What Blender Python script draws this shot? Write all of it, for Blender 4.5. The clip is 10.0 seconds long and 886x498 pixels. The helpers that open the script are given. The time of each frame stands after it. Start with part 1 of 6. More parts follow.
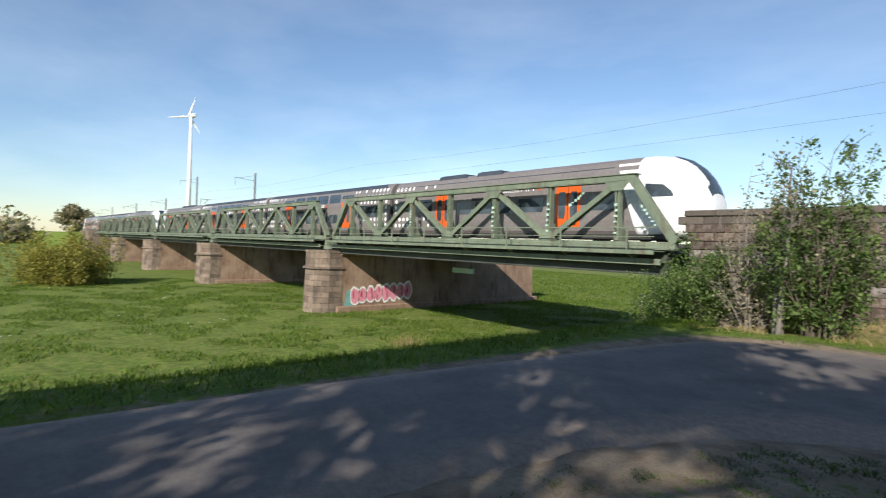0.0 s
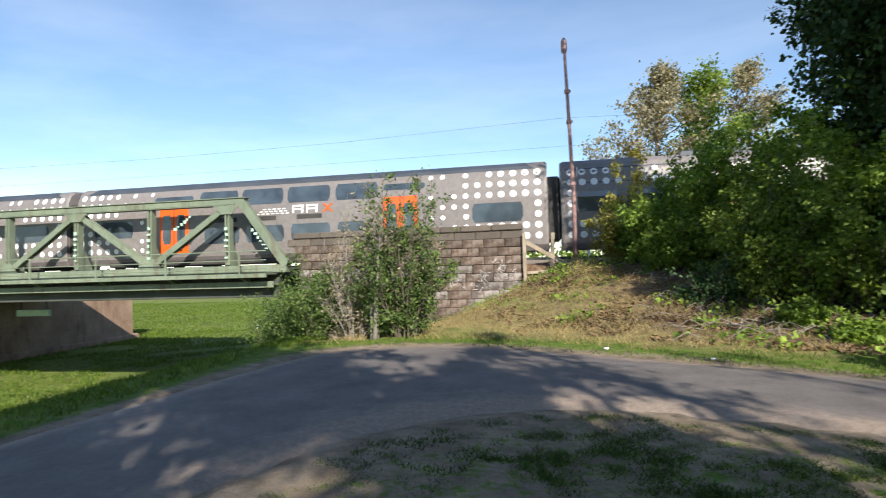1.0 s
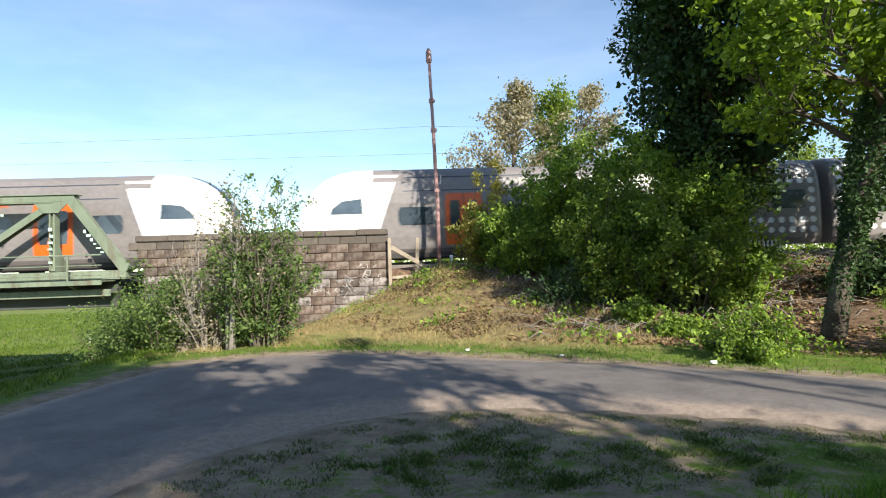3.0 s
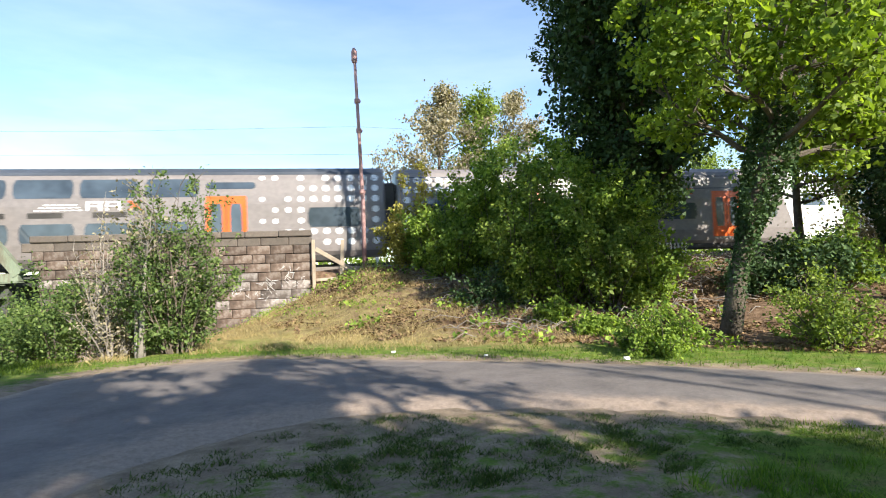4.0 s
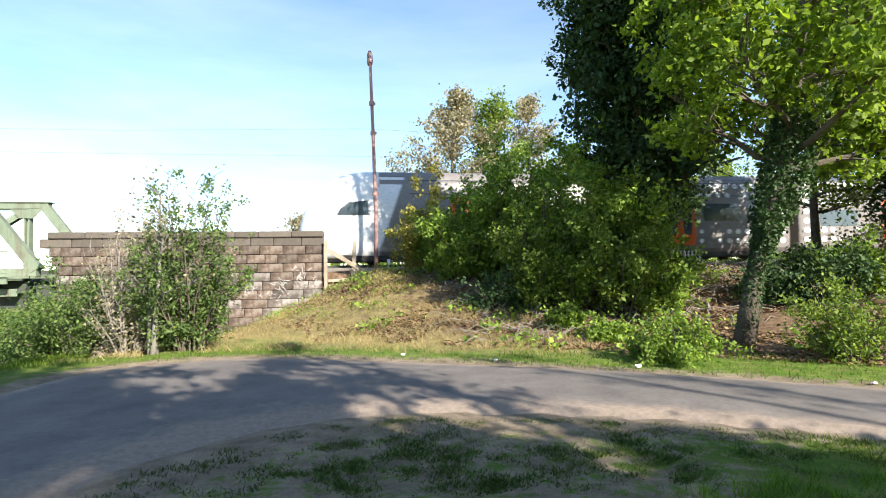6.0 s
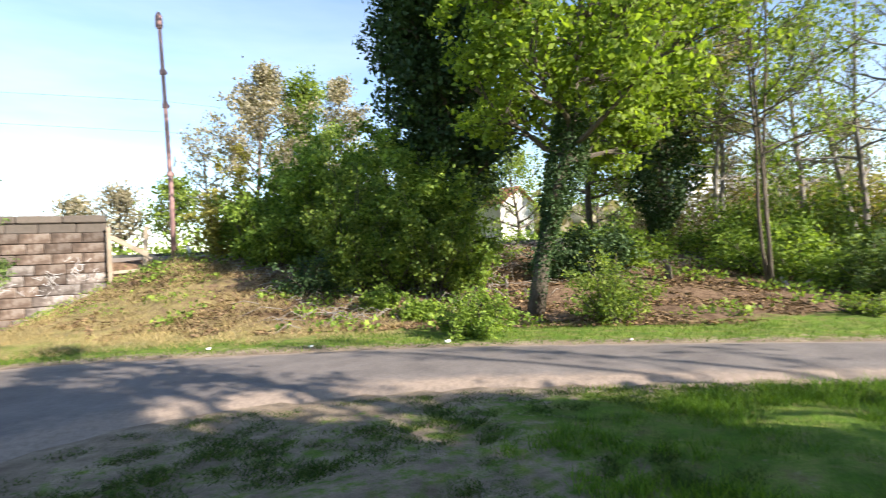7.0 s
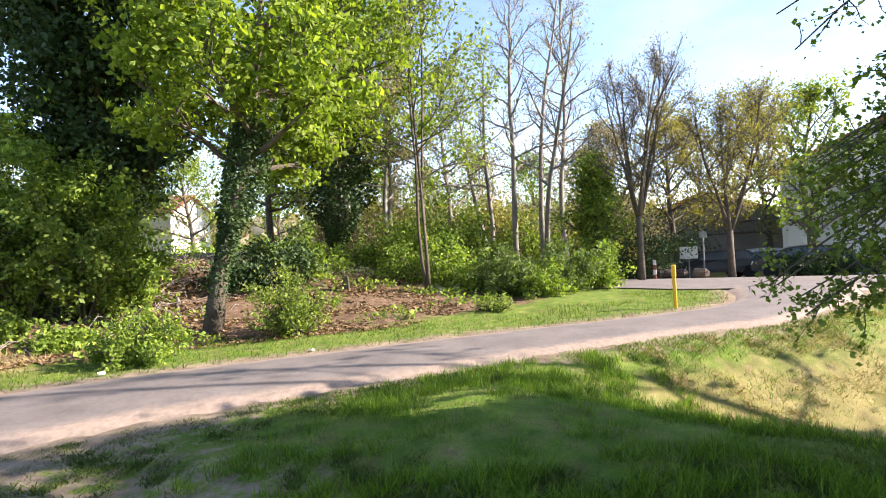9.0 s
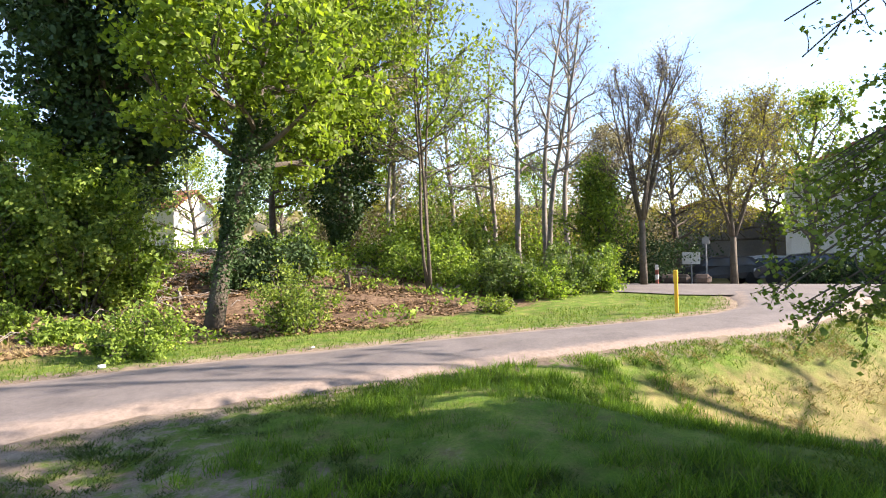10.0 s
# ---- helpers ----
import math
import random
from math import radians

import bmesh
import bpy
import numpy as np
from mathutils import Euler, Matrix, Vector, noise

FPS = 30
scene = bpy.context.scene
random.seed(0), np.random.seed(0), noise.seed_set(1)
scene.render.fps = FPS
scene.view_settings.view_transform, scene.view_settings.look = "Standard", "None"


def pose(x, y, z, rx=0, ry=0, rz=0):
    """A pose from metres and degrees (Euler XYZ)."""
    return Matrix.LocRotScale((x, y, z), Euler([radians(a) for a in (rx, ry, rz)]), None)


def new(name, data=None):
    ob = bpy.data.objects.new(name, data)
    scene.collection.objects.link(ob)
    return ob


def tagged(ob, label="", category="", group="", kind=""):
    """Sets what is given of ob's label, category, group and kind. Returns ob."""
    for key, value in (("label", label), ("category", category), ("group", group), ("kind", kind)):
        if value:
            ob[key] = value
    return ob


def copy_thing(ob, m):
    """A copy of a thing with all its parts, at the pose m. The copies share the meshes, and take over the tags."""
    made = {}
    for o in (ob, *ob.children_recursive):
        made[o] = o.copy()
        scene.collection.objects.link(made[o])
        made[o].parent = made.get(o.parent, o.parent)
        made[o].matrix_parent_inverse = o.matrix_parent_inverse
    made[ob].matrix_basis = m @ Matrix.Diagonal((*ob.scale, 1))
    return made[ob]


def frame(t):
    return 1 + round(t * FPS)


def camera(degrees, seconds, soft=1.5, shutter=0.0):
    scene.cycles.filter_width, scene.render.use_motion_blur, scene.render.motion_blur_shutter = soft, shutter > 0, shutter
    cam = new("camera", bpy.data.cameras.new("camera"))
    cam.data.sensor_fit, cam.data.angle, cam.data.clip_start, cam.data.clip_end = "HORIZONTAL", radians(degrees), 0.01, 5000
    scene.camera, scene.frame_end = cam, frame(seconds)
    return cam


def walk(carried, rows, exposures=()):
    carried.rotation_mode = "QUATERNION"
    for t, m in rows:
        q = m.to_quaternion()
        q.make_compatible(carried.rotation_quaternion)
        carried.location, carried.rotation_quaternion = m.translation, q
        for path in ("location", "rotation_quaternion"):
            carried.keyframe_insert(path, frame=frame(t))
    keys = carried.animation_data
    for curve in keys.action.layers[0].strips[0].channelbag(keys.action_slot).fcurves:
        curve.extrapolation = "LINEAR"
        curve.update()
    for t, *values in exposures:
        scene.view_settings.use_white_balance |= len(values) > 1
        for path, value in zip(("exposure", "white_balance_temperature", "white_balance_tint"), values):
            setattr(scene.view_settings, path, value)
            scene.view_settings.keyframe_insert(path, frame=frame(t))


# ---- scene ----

# ---------------------------------------------------------------- camera
cam = camera(78.11, 10.0, soft=1.05, shutter=0.12)
EYE = 1.6
ROWS = [  # seconds, yaw, pitch, roll
    (0, 50.00, -0.47, 1.95),
    (0.5, 30.38, 1.05, -0.23),
    (1, 10.93, 2.13, -1.65),
    (1.5, -0.95, 1.86, -1.10),
    (2, -2.14, 2.49, -1.72),
    (3.5, -5.54, 2.00, -2.44),
    (4, -10.91, 2.12, -2.16),
    (4.5, -11.63, 1.93, -1.53),
    (5, -10.21, 2.36, -1.11),
    (6.5, -9.68, 2.50, -1.03),
    (7, -28.95, 0.19, -2.60),
    (7.5, -49.87, 0.80, -1.20),
    (8, -58.18, 0.15, -2.09),
    (8.5, -61.30, 0.45, -3.04),
    (9, -61.52, -0.10, -3.05),
    (9.5, -62.53, -0.28, -2.56),
    (10, -61.29, -0.06, -1.85),
]


def view(yaw, pitch, roll):
    return pose(0, 0, EYE, 0, 0, yaw) @ pose(0, 0, 0, 90 + pitch, 0, 0) @ pose(0, 0, 0, 0, 0, roll)


walk(cam, [(t, view(a, p, r)) for t, a, p, r in ROWS], [(0.0, 0.38, 6500, 10), (0.6, 0.65, 6550, 10), (1.2, 0.9, 6600, 9), (3.5, 1.15, 6650, 8), (4.5, 1.48, 6750, 10), (6.5, 1.42, 6650, 7), (7.2, 1.6, 6900, 15), (8.0, 1.85, 7000, 20), (10.0, 1.85, 7000, 20)])

# ---------------------------------------------------------------- light
SUN_YAW, SUN_EL = -152.0, 29.5
world = bpy.data.worlds.new("world")
scene.world = world
world.use_nodes = True
wn = world.node_tree.nodes
sky = wn.new("ShaderNodeTexSky")
sky.sky_type, sky.sun_disc = "NISHITA", False
sky.sun_elevation, sky.sun_rotation = radians(SUN_EL), radians(-SUN_YAW)
sky.air_density, sky.dust_density, sky.ozone_density = 1.0, 0.2, 3.2
wn["Background"].inputs["Strength"].default_value = 0.112
# thin veils of high cloud
wt = world.node_tree
sky_co, sky_map, veil = wn.new("ShaderNodeTexCoord"), wn.new("ShaderNodeMapping"), wn.new("ShaderNodeTexNoise")
sky_map.inputs["Rotation"].default_value, sky_map.inputs["Scale"].default_value = (0.25, 0.15, 0.5), (1.1, 2.0, 5.5)
veil.inputs["Scale"].default_value, veil.inputs["Detail"].default_value, veil.inputs["Roughness"].default_value = 1.3, 6.0, 0.55
wt.links.new(sky_co.outputs["Generated"], sky_map.inputs[0])
wt.links.new(sky_map.outputs[0], veil.inputs["Vector"])
veil_ramp = wn.new("ShaderNodeValToRGB")
veil_ramp.color_ramp.elements[0].position, veil_ramp.color_ramp.elements[0].color = 0.42, (0.0, 0.0, 0.0, 1)
veil_ramp.color_ramp.elements[1].position, veil_ramp.color_ramp.elements[1].color = 0.80, (0.35, 0.35, 0.35, 1)
wt.links.new(veil.outputs["Fac"], veil_ramp.inputs[0])
pale = wn.new("ShaderNodeHueSaturation")
pale.inputs["Saturation"].default_value, pale.inputs["Value"].default_value = 0.45, 1.45
wt.links.new(sky.outputs[0], pale.inputs["Color"])
sky_mix = wn.new("ShaderNodeMix")
sky_mix.data_type = "RGBA"
wt.links.new(veil_ramp.outputs[0], sky_mix.inputs[0])
wt.links.new(sky.outputs[0], sky_mix.inputs[6])
wt.links.new(pale.outputs[0], sky_mix.inputs[7])
wt.links.new(sky_mix.outputs[2], wn["Background"].inputs["Color"])
sun_data = bpy.data.lights.new("sun", "SUN")
sun_data.energy, sun_data.angle, sun_data.color = 5.0, radians(0.55), (1.0, 0.94, 0.84)
sun = new("sun", sun_data)
sun.matrix_world = pose(0, 0, 40, 90 - SUN_EL, 0, SUN_YAW + 180)


# ---------------------------------------------------------------- materials
def nodes_of(name):
    m = bpy.data.materials.new(name)
    m.use_nodes = True
    nt = m.node_tree
    return m, nt, nt.nodes, nt.nodes["Principled BSDF"]


def add(nt, kind, **values):
    n = nt.nodes.new("ShaderNode" + kind)
    for k, v in values.items():
        setattr(n, k, v)
    return n


def noise_tex(nt, scale, detail=4.0, rough=0.6, stretch=None, use="Object"):
    co = add(nt, "TexCoord")
    n = add(nt, "TexNoise")
    n.inputs["Scale"].default_value, n.inputs["Detail"].default_value, n.inputs["Roughness"].default_value = scale, detail, rough
    if stretch:
        mp = add(nt, "Mapping")
        mp.inputs["Scale"].default_value = stretch
        nt.links.new(co.outputs[use], mp.inputs["Vector"])
        nt.links.new(mp.outputs[0], n.inputs["Vector"])
    else:
        nt.links.new(co.outputs[use], n.inputs["Vector"])
    return n.outputs["Fac"]


def ramp(nt, fac, stops):
    r = add(nt, "ValToRGB")
    e = r.color_ramp.elements
    while len(e) < len(stops):
        e.new(0.5)
    for el, (p, c) in zip(e, stops):
        el.position, el.color = p, (*c, 1) if len(c) == 3 else c
    nt.links.new(fac, r.inputs[0])
    return r.outputs[0]


def mixed(nt, fac, a, b, blend="MIX"):
    m = add(nt, "Mix", data_type="RGBA", blend_type=blend)
    for sock, v in ((m.inputs[0], fac), (m.inputs[6], a), (m.inputs[7], b)):
        if isinstance(v, (int, float)):
            sock.default_value = v
        elif isinstance(v, tuple):
            sock.default_value = (*v, 1)
        else:
            nt.links.new(v, sock)
    return m.outputs[2]


def bumped(nt, bsdf, fac, strength, dist=0.02):
    b = add(nt, "Bump")
    b.inputs["Strength"].default_value, b.inputs["Distance"].default_value = strength, dist
    nt.links.new(fac, b.inputs["Height"])
    nt.links.new(b.outputs[0], bsdf.inputs["Normal"])


def surface(name, low, high, big=1.5, fine=25.0, rough=0.7, metal=0.0, bump=0.25, dist=0.01, stain=None, stain_scale=0.6, streaks=False, pieces=0.0):
    """A surface with variation at two scales, stains of their own shape, and fine relief."""
    m, nt, _, p = nodes_of(name)
    a = noise_tex(nt, big, 5)
    b = noise_tex(nt, fine, 6, 0.65)
    col = ramp(nt, a, [(0.3, low), (0.7, high)])
    g = ramp(nt, b, [(0.25, (0.62, 0.62, 0.62)), (0.75, (1.2, 1.2, 1.2))])
    col = mixed(nt, 0.7, col, g, "MULTIPLY")
    if stain:
        s = noise_tex(nt, stain_scale, 7, 0.7, (3, 3, 0.5) if streaks else None)
        f = ramp(nt, s, [(0.5, (0, 0, 0)), (0.68, (0.8, 0.8, 0.8))])
        col = mixed(nt, f, col, stain)
    if pieces:
        oi = add(nt, "ObjectInfo")
        v = ramp(nt, oi.outputs["Random"], [(0.0, (1 - pieces,) * 3), (1.0, (1 + pieces,) * 3)])
        col = mixed(nt, 1.0, col, v, "MULTIPLY")
    nt.links.new(col, p.inputs["Base Color"])
    p.inputs["Roughness"].default_value, p.inputs["Metallic"].default_value = rough, metal
    if bump:
        bumped(nt, p, b, bump, dist)
    return m


def leafy(name, dark, light, glow=0.35, rough=0.55):
    """Leaves: each one its own tint, some light passing through."""
    m, nt, ns, p = nodes_of(name)
    geo = add(nt, "NewGeometry")
    col = ramp(nt, geo.outputs["Random Per Island"], [(0.0, dark), (0.6, tuple((a + b) / 2 for a, b in zip(dark, light))), (1.0, light)])
    patch = ramp(nt, noise_tex(nt, 0.7, 3), [(0.3, (0.75, 0.78, 0.75)), (0.7, (1.2, 1.15, 1.0))])
    col = mixed(nt, 1.0, col, patch, "MULTIPLY")
    nt.links.new(col, p.inputs["Base Color"])
    p.inputs["Roughness"].default_value = max(rough, 0.6)
    p.inputs["Specular IOR Level"].default_value = 0.25
    tr = add(nt, "BsdfTranslucent")
    nt.links.new(mixed(nt, 1.0, col, (1.2, 1.25, 0.5), "MULTIPLY"), tr.inputs["Color"])
    mx = add(nt, "MixShader")
    mx.inputs[0].default_value = glow
    nt.links.new(p.outputs[0], mx.inputs[1])
    nt.links.new(tr.outputs[0], mx.inputs[2])
    nt.links.new(mx.outputs[0], ns["Material Output"].inputs["Surface"])
    return m


def ground_material():
    """Grass, worn soil and leaf litter, laid by the fields that the ground carries."""
    m, nt, _, p = nodes_of("ground")

    def field(name):
        return add(nt, "Attribute", attribute_name=name).outputs["Fac"]

    fine, mid, broad = noise_tex(nt, 40, 6, 0.7), noise_tex(nt, 2.6, 6, 0.65), noise_tex(nt, 0.22, 4)
    grass = ramp(nt, mid, [(0.3, (0.05, 0.105, 0.014)), (0.55, (0.105, 0.18, 0.024)), (0.75, (0.19, 0.245, 0.045))])
    grass = mixed(nt, 0.55, grass, ramp(nt, broad, [(0.35, (0.7, 0.85, 0.6)), (0.65, (1.25, 1.15, 0.9))]), "MULTIPLY")
    dry = ramp(nt, mid, [(0.3, (0.16, 0.145, 0.05)), (0.6, (0.29, 0.245, 0.10)), (0.8, (0.40, 0.33, 0.17))])
    soil = ramp(nt, mid, [(0.3, (0.15, 0.11, 0.078)), (0.7, (0.34, 0.27, 0.195))])
    litter = ramp(nt, noise_tex(nt, 6, 7, 0.75), [(0.28, (0.045, 0.03, 0.02)), (0.5, (0.15, 0.095, 0.06)), (0.72, (0.30, 0.21, 0.14))])

    def cover(name, under, over, blur=0.35, scale=3.2):
        s = add(nt, "Math", operation="MULTIPLY_ADD")
        nt.links.new(noise_tex(nt, scale, 8, 0.72), s.inputs[0])
        s.inputs[1].default_value = 1.6
        nt.links.new(field(name), s.inputs[2])
        mr = add(nt, "MapRange")
        nt.links.new(s.outputs[0], mr.inputs[0])
        mr.inputs[1].default_value, mr.inputs[2].default_value = 1.18 - blur, 1.18 + blur * 0.4
        return mixed(nt, mr.outputs[0], under, over)

    col = cover("dry", grass, dry, 0.5)
    col = cover("earth", col, litter, 0.3)
    col = cover("bare", col, soil, 0.16, 5.5)
    col = mixed(nt, 0.6, col, ramp(nt, fine, [(0.25, (0.5, 0.5, 0.5)), (0.75, (1.35, 1.35, 1.35))]), "MULTIPLY")
    nt.links.new(col, p.inputs["Base Color"])
    p.inputs["Roughness"].default_value = 0.95
    p.inputs["Specular IOR Level"].default_value = 0.15
    bumped(nt, p, fine, 0.6, 0.04)
    return m


def asphalt_material():
    m, nt, _, p = nodes_of("asphalt")
    co = add(nt, "TexCoord")
    vor = add(nt, "TexVoronoi")
    vor.inputs["Scale"].default_value = 90
    nt.links.new(co.outputs["Object"], vor.inputs["Vector"])
    mid, broad = noise_tex(nt, 1.3, 6, 0.65), noise_tex(nt, 14, 7, 0.75)
    col = ramp(nt, mid, [(0.3, (0.115, 0.10, 0.093)), (0.7, (0.195, 0.172, 0.157))])
    col = mixed(nt, 0.65, col, ramp(nt, broad, [(0.3, (0.65, 0.65, 0.66)), (0.75, (1.25, 1.22, 1.18))]), "MULTIPLY")
    col = mixed(nt, 0.5, col, ramp(nt, vor.outputs["Distance"], [(0.1, (1.25, 1.2, 1.15)), (0.5, (0.75, 0.75, 0.78))]), "MULTIPLY")
    at = add(nt, "Attribute", attribute_name="verge").outputs["Fac"]
    s = add(nt, "Math", operation="MULTIPLY_ADD")
    nt.links.new(noise_tex(nt, 2.2, 7, 0.7), s.inputs[0])
    s.inputs[1].default_value = 1.5
    nt.links.new(at, s.inputs[2])
    mr = add(nt, "MapRange")
    nt.links.new(s.outputs[0], mr.inputs[0])
    mr.inputs[1].default_value, mr.inputs[2].default_value = 0.95, 1.5
    col = mixed(nt, mr.outputs[0], col, ramp(nt, broad, [(0.3, (0.17, 0.13, 0.10)), (0.7, (0.30, 0.235, 0.19))]))
    nt.links.new(col, p.inputs["Base Color"])
    p.inputs["Roughness"].default_value = 0.85
    bumped(nt, p, broad, 0.35, 0.015)
    return m


def glass_material(name, tint=(0.03, 0.04, 0.05)):
    m, nt, _, p = nodes_of(name)
    col = ramp(nt, noise_tex(nt, 0.8, 3), [(0.35, tint), (0.7, tuple(c * 2.2 for c in tint))])
    nt.links.new(col, p.inputs["Base Color"])
    p.inputs["Roughness"].default_value, p.inputs["Specular IOR Level"].default_value = 0.06, 0.8
    return m


GROUND, ASPHALT = ground_material(), asphalt_material()
STEEL_GREEN = surface("green_paint", (0.13, 0.165, 0.115), (0.20, 0.235, 0.165), 0.8, 18, 0.6, 0.0, 0.15, 0.005, (0.10, 0.075, 0.05), 0.9, True)
STEEL_DARK = surface("dark_steel", (0.035, 0.04, 0.035), (0.07, 0.075, 0.065), 0.8, 15, 0.75)
GALV = surface("galvanised", (0.25, 0.26, 0.27), (0.36, 0.37, 0.38), 2, 30, 0.5, 0.4, 0.1)
RUST_POLE = surface("rusty_pole", (0.27, 0.15, 0.14), (0.42, 0.26, 0.24), 1.2, 25, 0.8, 0.0, 0.3, 0.006)
STONE = surface("sandstone", (0.048, 0.034, 0.026), (0.135, 0.09, 0.066), 2.2, 22, 0.9, 0, 0.7, 0.025, (0.20, 0.175, 0.155), 2.4, False, 0.38)
STONE_PALE = surface("chalked_stone", (0.065, 0.05, 0.042), (0.19, 0.155, 0.135), 2.2, 22, 0.9, 0, 0.7, 0.025, (0.36, 0.33, 0.31), 2.6, False, 0.34)
COPING = surface("coping_stone", (0.075, 0.06, 0.05), (0.14, 0.115, 0.095), 1.5, 25, 0.9, 0, 0.5, 0.015, (0.07, 0.06, 0.05), 1.0, False, 0.2)
MORTAR = surface("mortar", (0.06, 0.05, 0.042), (0.11, 0.09, 0.075), 3, 30, 0.95)
PIER = surface("pier_stone", (0.20, 0.125, 0.085), (0.36, 0.25, 0.175), 0.5, 9, 0.9, 0, 0.5, 0.03, (0.12, 0.06, 0.035), 0.5, True)
PIER_NOSE = surface("nose_stone", (0.14, 0.10, 0.075), (0.29, 0.22, 0.165), 0.9, 10, 0.9, 0, 0.5, 0.03, (0.07, 0.06, 0.055), 0.8, True, 0.3)
BALLAST = surface("ballast", (0.12, 0.10, 0.085), (0.25, 0.21, 0.18), 1, 22, 0.95, 0, 0.8, 0.05)
PINK, PINK_DARK, TEAL, WHITE_PAINT = (surface("graffiti_pink", (0.62, 0.2, 0.28), (0.75, 0.32, 0.38), 3, 30, 0.7), surface("graffiti_crimson", (0.3, 0.03, 0.07), (0.42, 0.06, 0.1), 3, 30, 0.7),
                                      surface("graffiti_teal", (0.12, 0.3, 0.28), (0.2, 0.4, 0.36), 3, 30, 0.7), surface("white_paint", (0.7, 0.7, 0.68), (0.82, 0.82, 0.8), 2, 30, 0.6))
GRAF_GREEN = surface("graffiti_mint", (0.35, 0.5, 0.4), (0.45, 0.62, 0.5), 5, 30, 0.7)
BARK = surface("bark", (0.065, 0.051, 0.037), (0.15, 0.124, 0.094), 3, 30, 0.95, 0, 0.8, 0.03)
BARK_GREY = surface("grey_bark", (0.17, 0.15, 0.13), (0.30, 0.27, 0.235), 3, 30, 0.95, 0, 0.7, 0.02)
WOOD = surface("weathered_wood", (0.24, 0.19, 0.14), (0.40, 0.33, 0.25), 2, 40, 0.9, 0, 0.5, 0.01)
CAR_BODY = surface("grey_livery", (0.172, 0.153, 0.147), (0.205, 0.184, 0.177), 0.25, 6, 0.38, 0.0, 0.03, 0.003)
CAR_WHITE = surface("white_livery", (0.74, 0.75, 0.76), (0.82, 0.82, 0.82), 0.3, 8, 0.32, 0.0, 0.02, 0.002)
CAR_ROOF = surface("train_roof", (0.03, 0.04, 0.055), (0.06, 0.07, 0.09), 0.6, 10, 0.6)
CAR_UNDER = surface("train_underside", (0.025, 0.024, 0.023), (0.06, 0.055, 0.05), 0.8, 12, 0.85)
DOT = surface("white_dots", (0.76, 0.77, 0.78), (0.84, 0.84, 0.84), 1, 20, 0.35, 0, 0.0)
ORANGE = surface("orange_door", (0.64, 0.09, 0.009), (0.72, 0.125, 0.015), 0.8, 12, 0.38, 0, 0.02)
YELLOW = surface("yellow_paint", (0.75, 0.42, 0.015), (0.85, 0.52, 0.03), 4, 30, 0.5)
GLASS = glass_material("train_glass")
HOUSE_WHITE = surface("render_white", (0.66, 0.64, 0.60), (0.78, 0.76, 0.72), 0.7, 20, 0.85, 0, 0.2, 0.01, (0.5, 0.46, 0.4), 0.5, True)
HOUSE_TAN = surface("render_tan", (0.5, 0.36, 0.24), (0.62, 0.46, 0.32), 0.7, 20, 0.85)
ROOF_RED = surface("roof_tiles", (0.25, 0.075, 0.05), (0.36, 0.13, 0.085), 1.5, 20, 0.85)
TURBINE = surface("turbine_white", (0.72, 0.73, 0.74), (0.8, 0.8, 0.8), 0.1, 2, 0.4, 0, 0.0)
CAR_DARK = surface("dark_car_paint", (0.02, 0.022, 0.025), (0.04, 0.042, 0.05), 1, 10, 0.25)
CAR_SILVER = surface("silver_car_paint", (0.45, 0.46, 0.47), (0.55, 0.55, 0.56), 1, 10, 0.3, 0.3)
RUBBER = surface("rubber", (0.02, 0.02, 0.02), (0.035, 0.035, 0.035), 3, 20, 0.85)
LEAF_MAPLE = leafy("maple_leaves", (0.085, 0.145, 0.02), (0.32, 0.43, 0.065), 0.48)
LEAF_DARK = leafy("ivy_leaves", (0.022, 0.052, 0.02), (0.075, 0.13, 0.048), 0.15, 0.4)
LEAF_SHRUB = leafy("shrub_leaves", (0.075, 0.14, 0.026), (0.32, 0.44, 0.085), 0.42)
LEAF_FRESH = leafy("fresh_leaves", (0.085, 0.145, 0.03), (0.29, 0.37, 0.085), 0.45)
LEAF_BUD = leafy("budding_leaves", (0.20, 0.172, 0.125), (0.40, 0.36, 0.28), 0.35)
LEAF_YELLOW = leafy("willow_leaves", (0.19, 0.18, 0.045), (0.36, 0.33, 0.09), 0.4)
LEAF_BLUE = leafy("grey_green_leaves", (0.05, 0.095, 0.03), (0.18, 0.25, 0.08), 0.38)
GRASS = leafy("grass_blades", (0.045, 0.095, 0.012), (0.17, 0.235, 0.035), 0.35)
FADED_PAINT = surface("faded_paint", (0.36, 0.34, 0.33), (0.55, 0.53, 0.52), 3.0, 60.0, 0.8)
GRASS_LUSH = leafy("lush_grass_blades", (0.05, 0.125, 0.012), (0.19, 0.31, 0.04), 0.4)
STRAW = leafy("dry_stalks", (0.22, 0.17, 0.08), (0.42, 0.34, 0.19), 0.2)
LITTER = leafy("fallen_leaves", (0.075, 0.046, 0.028), (0.33, 0.225, 0.14), 0.1, 0.9)
GRASS_TRODDEN = leafy("trodden_grass_blades", (0.025, 0.055, 0.010), (0.10, 0.15, 0.025), 0.3)


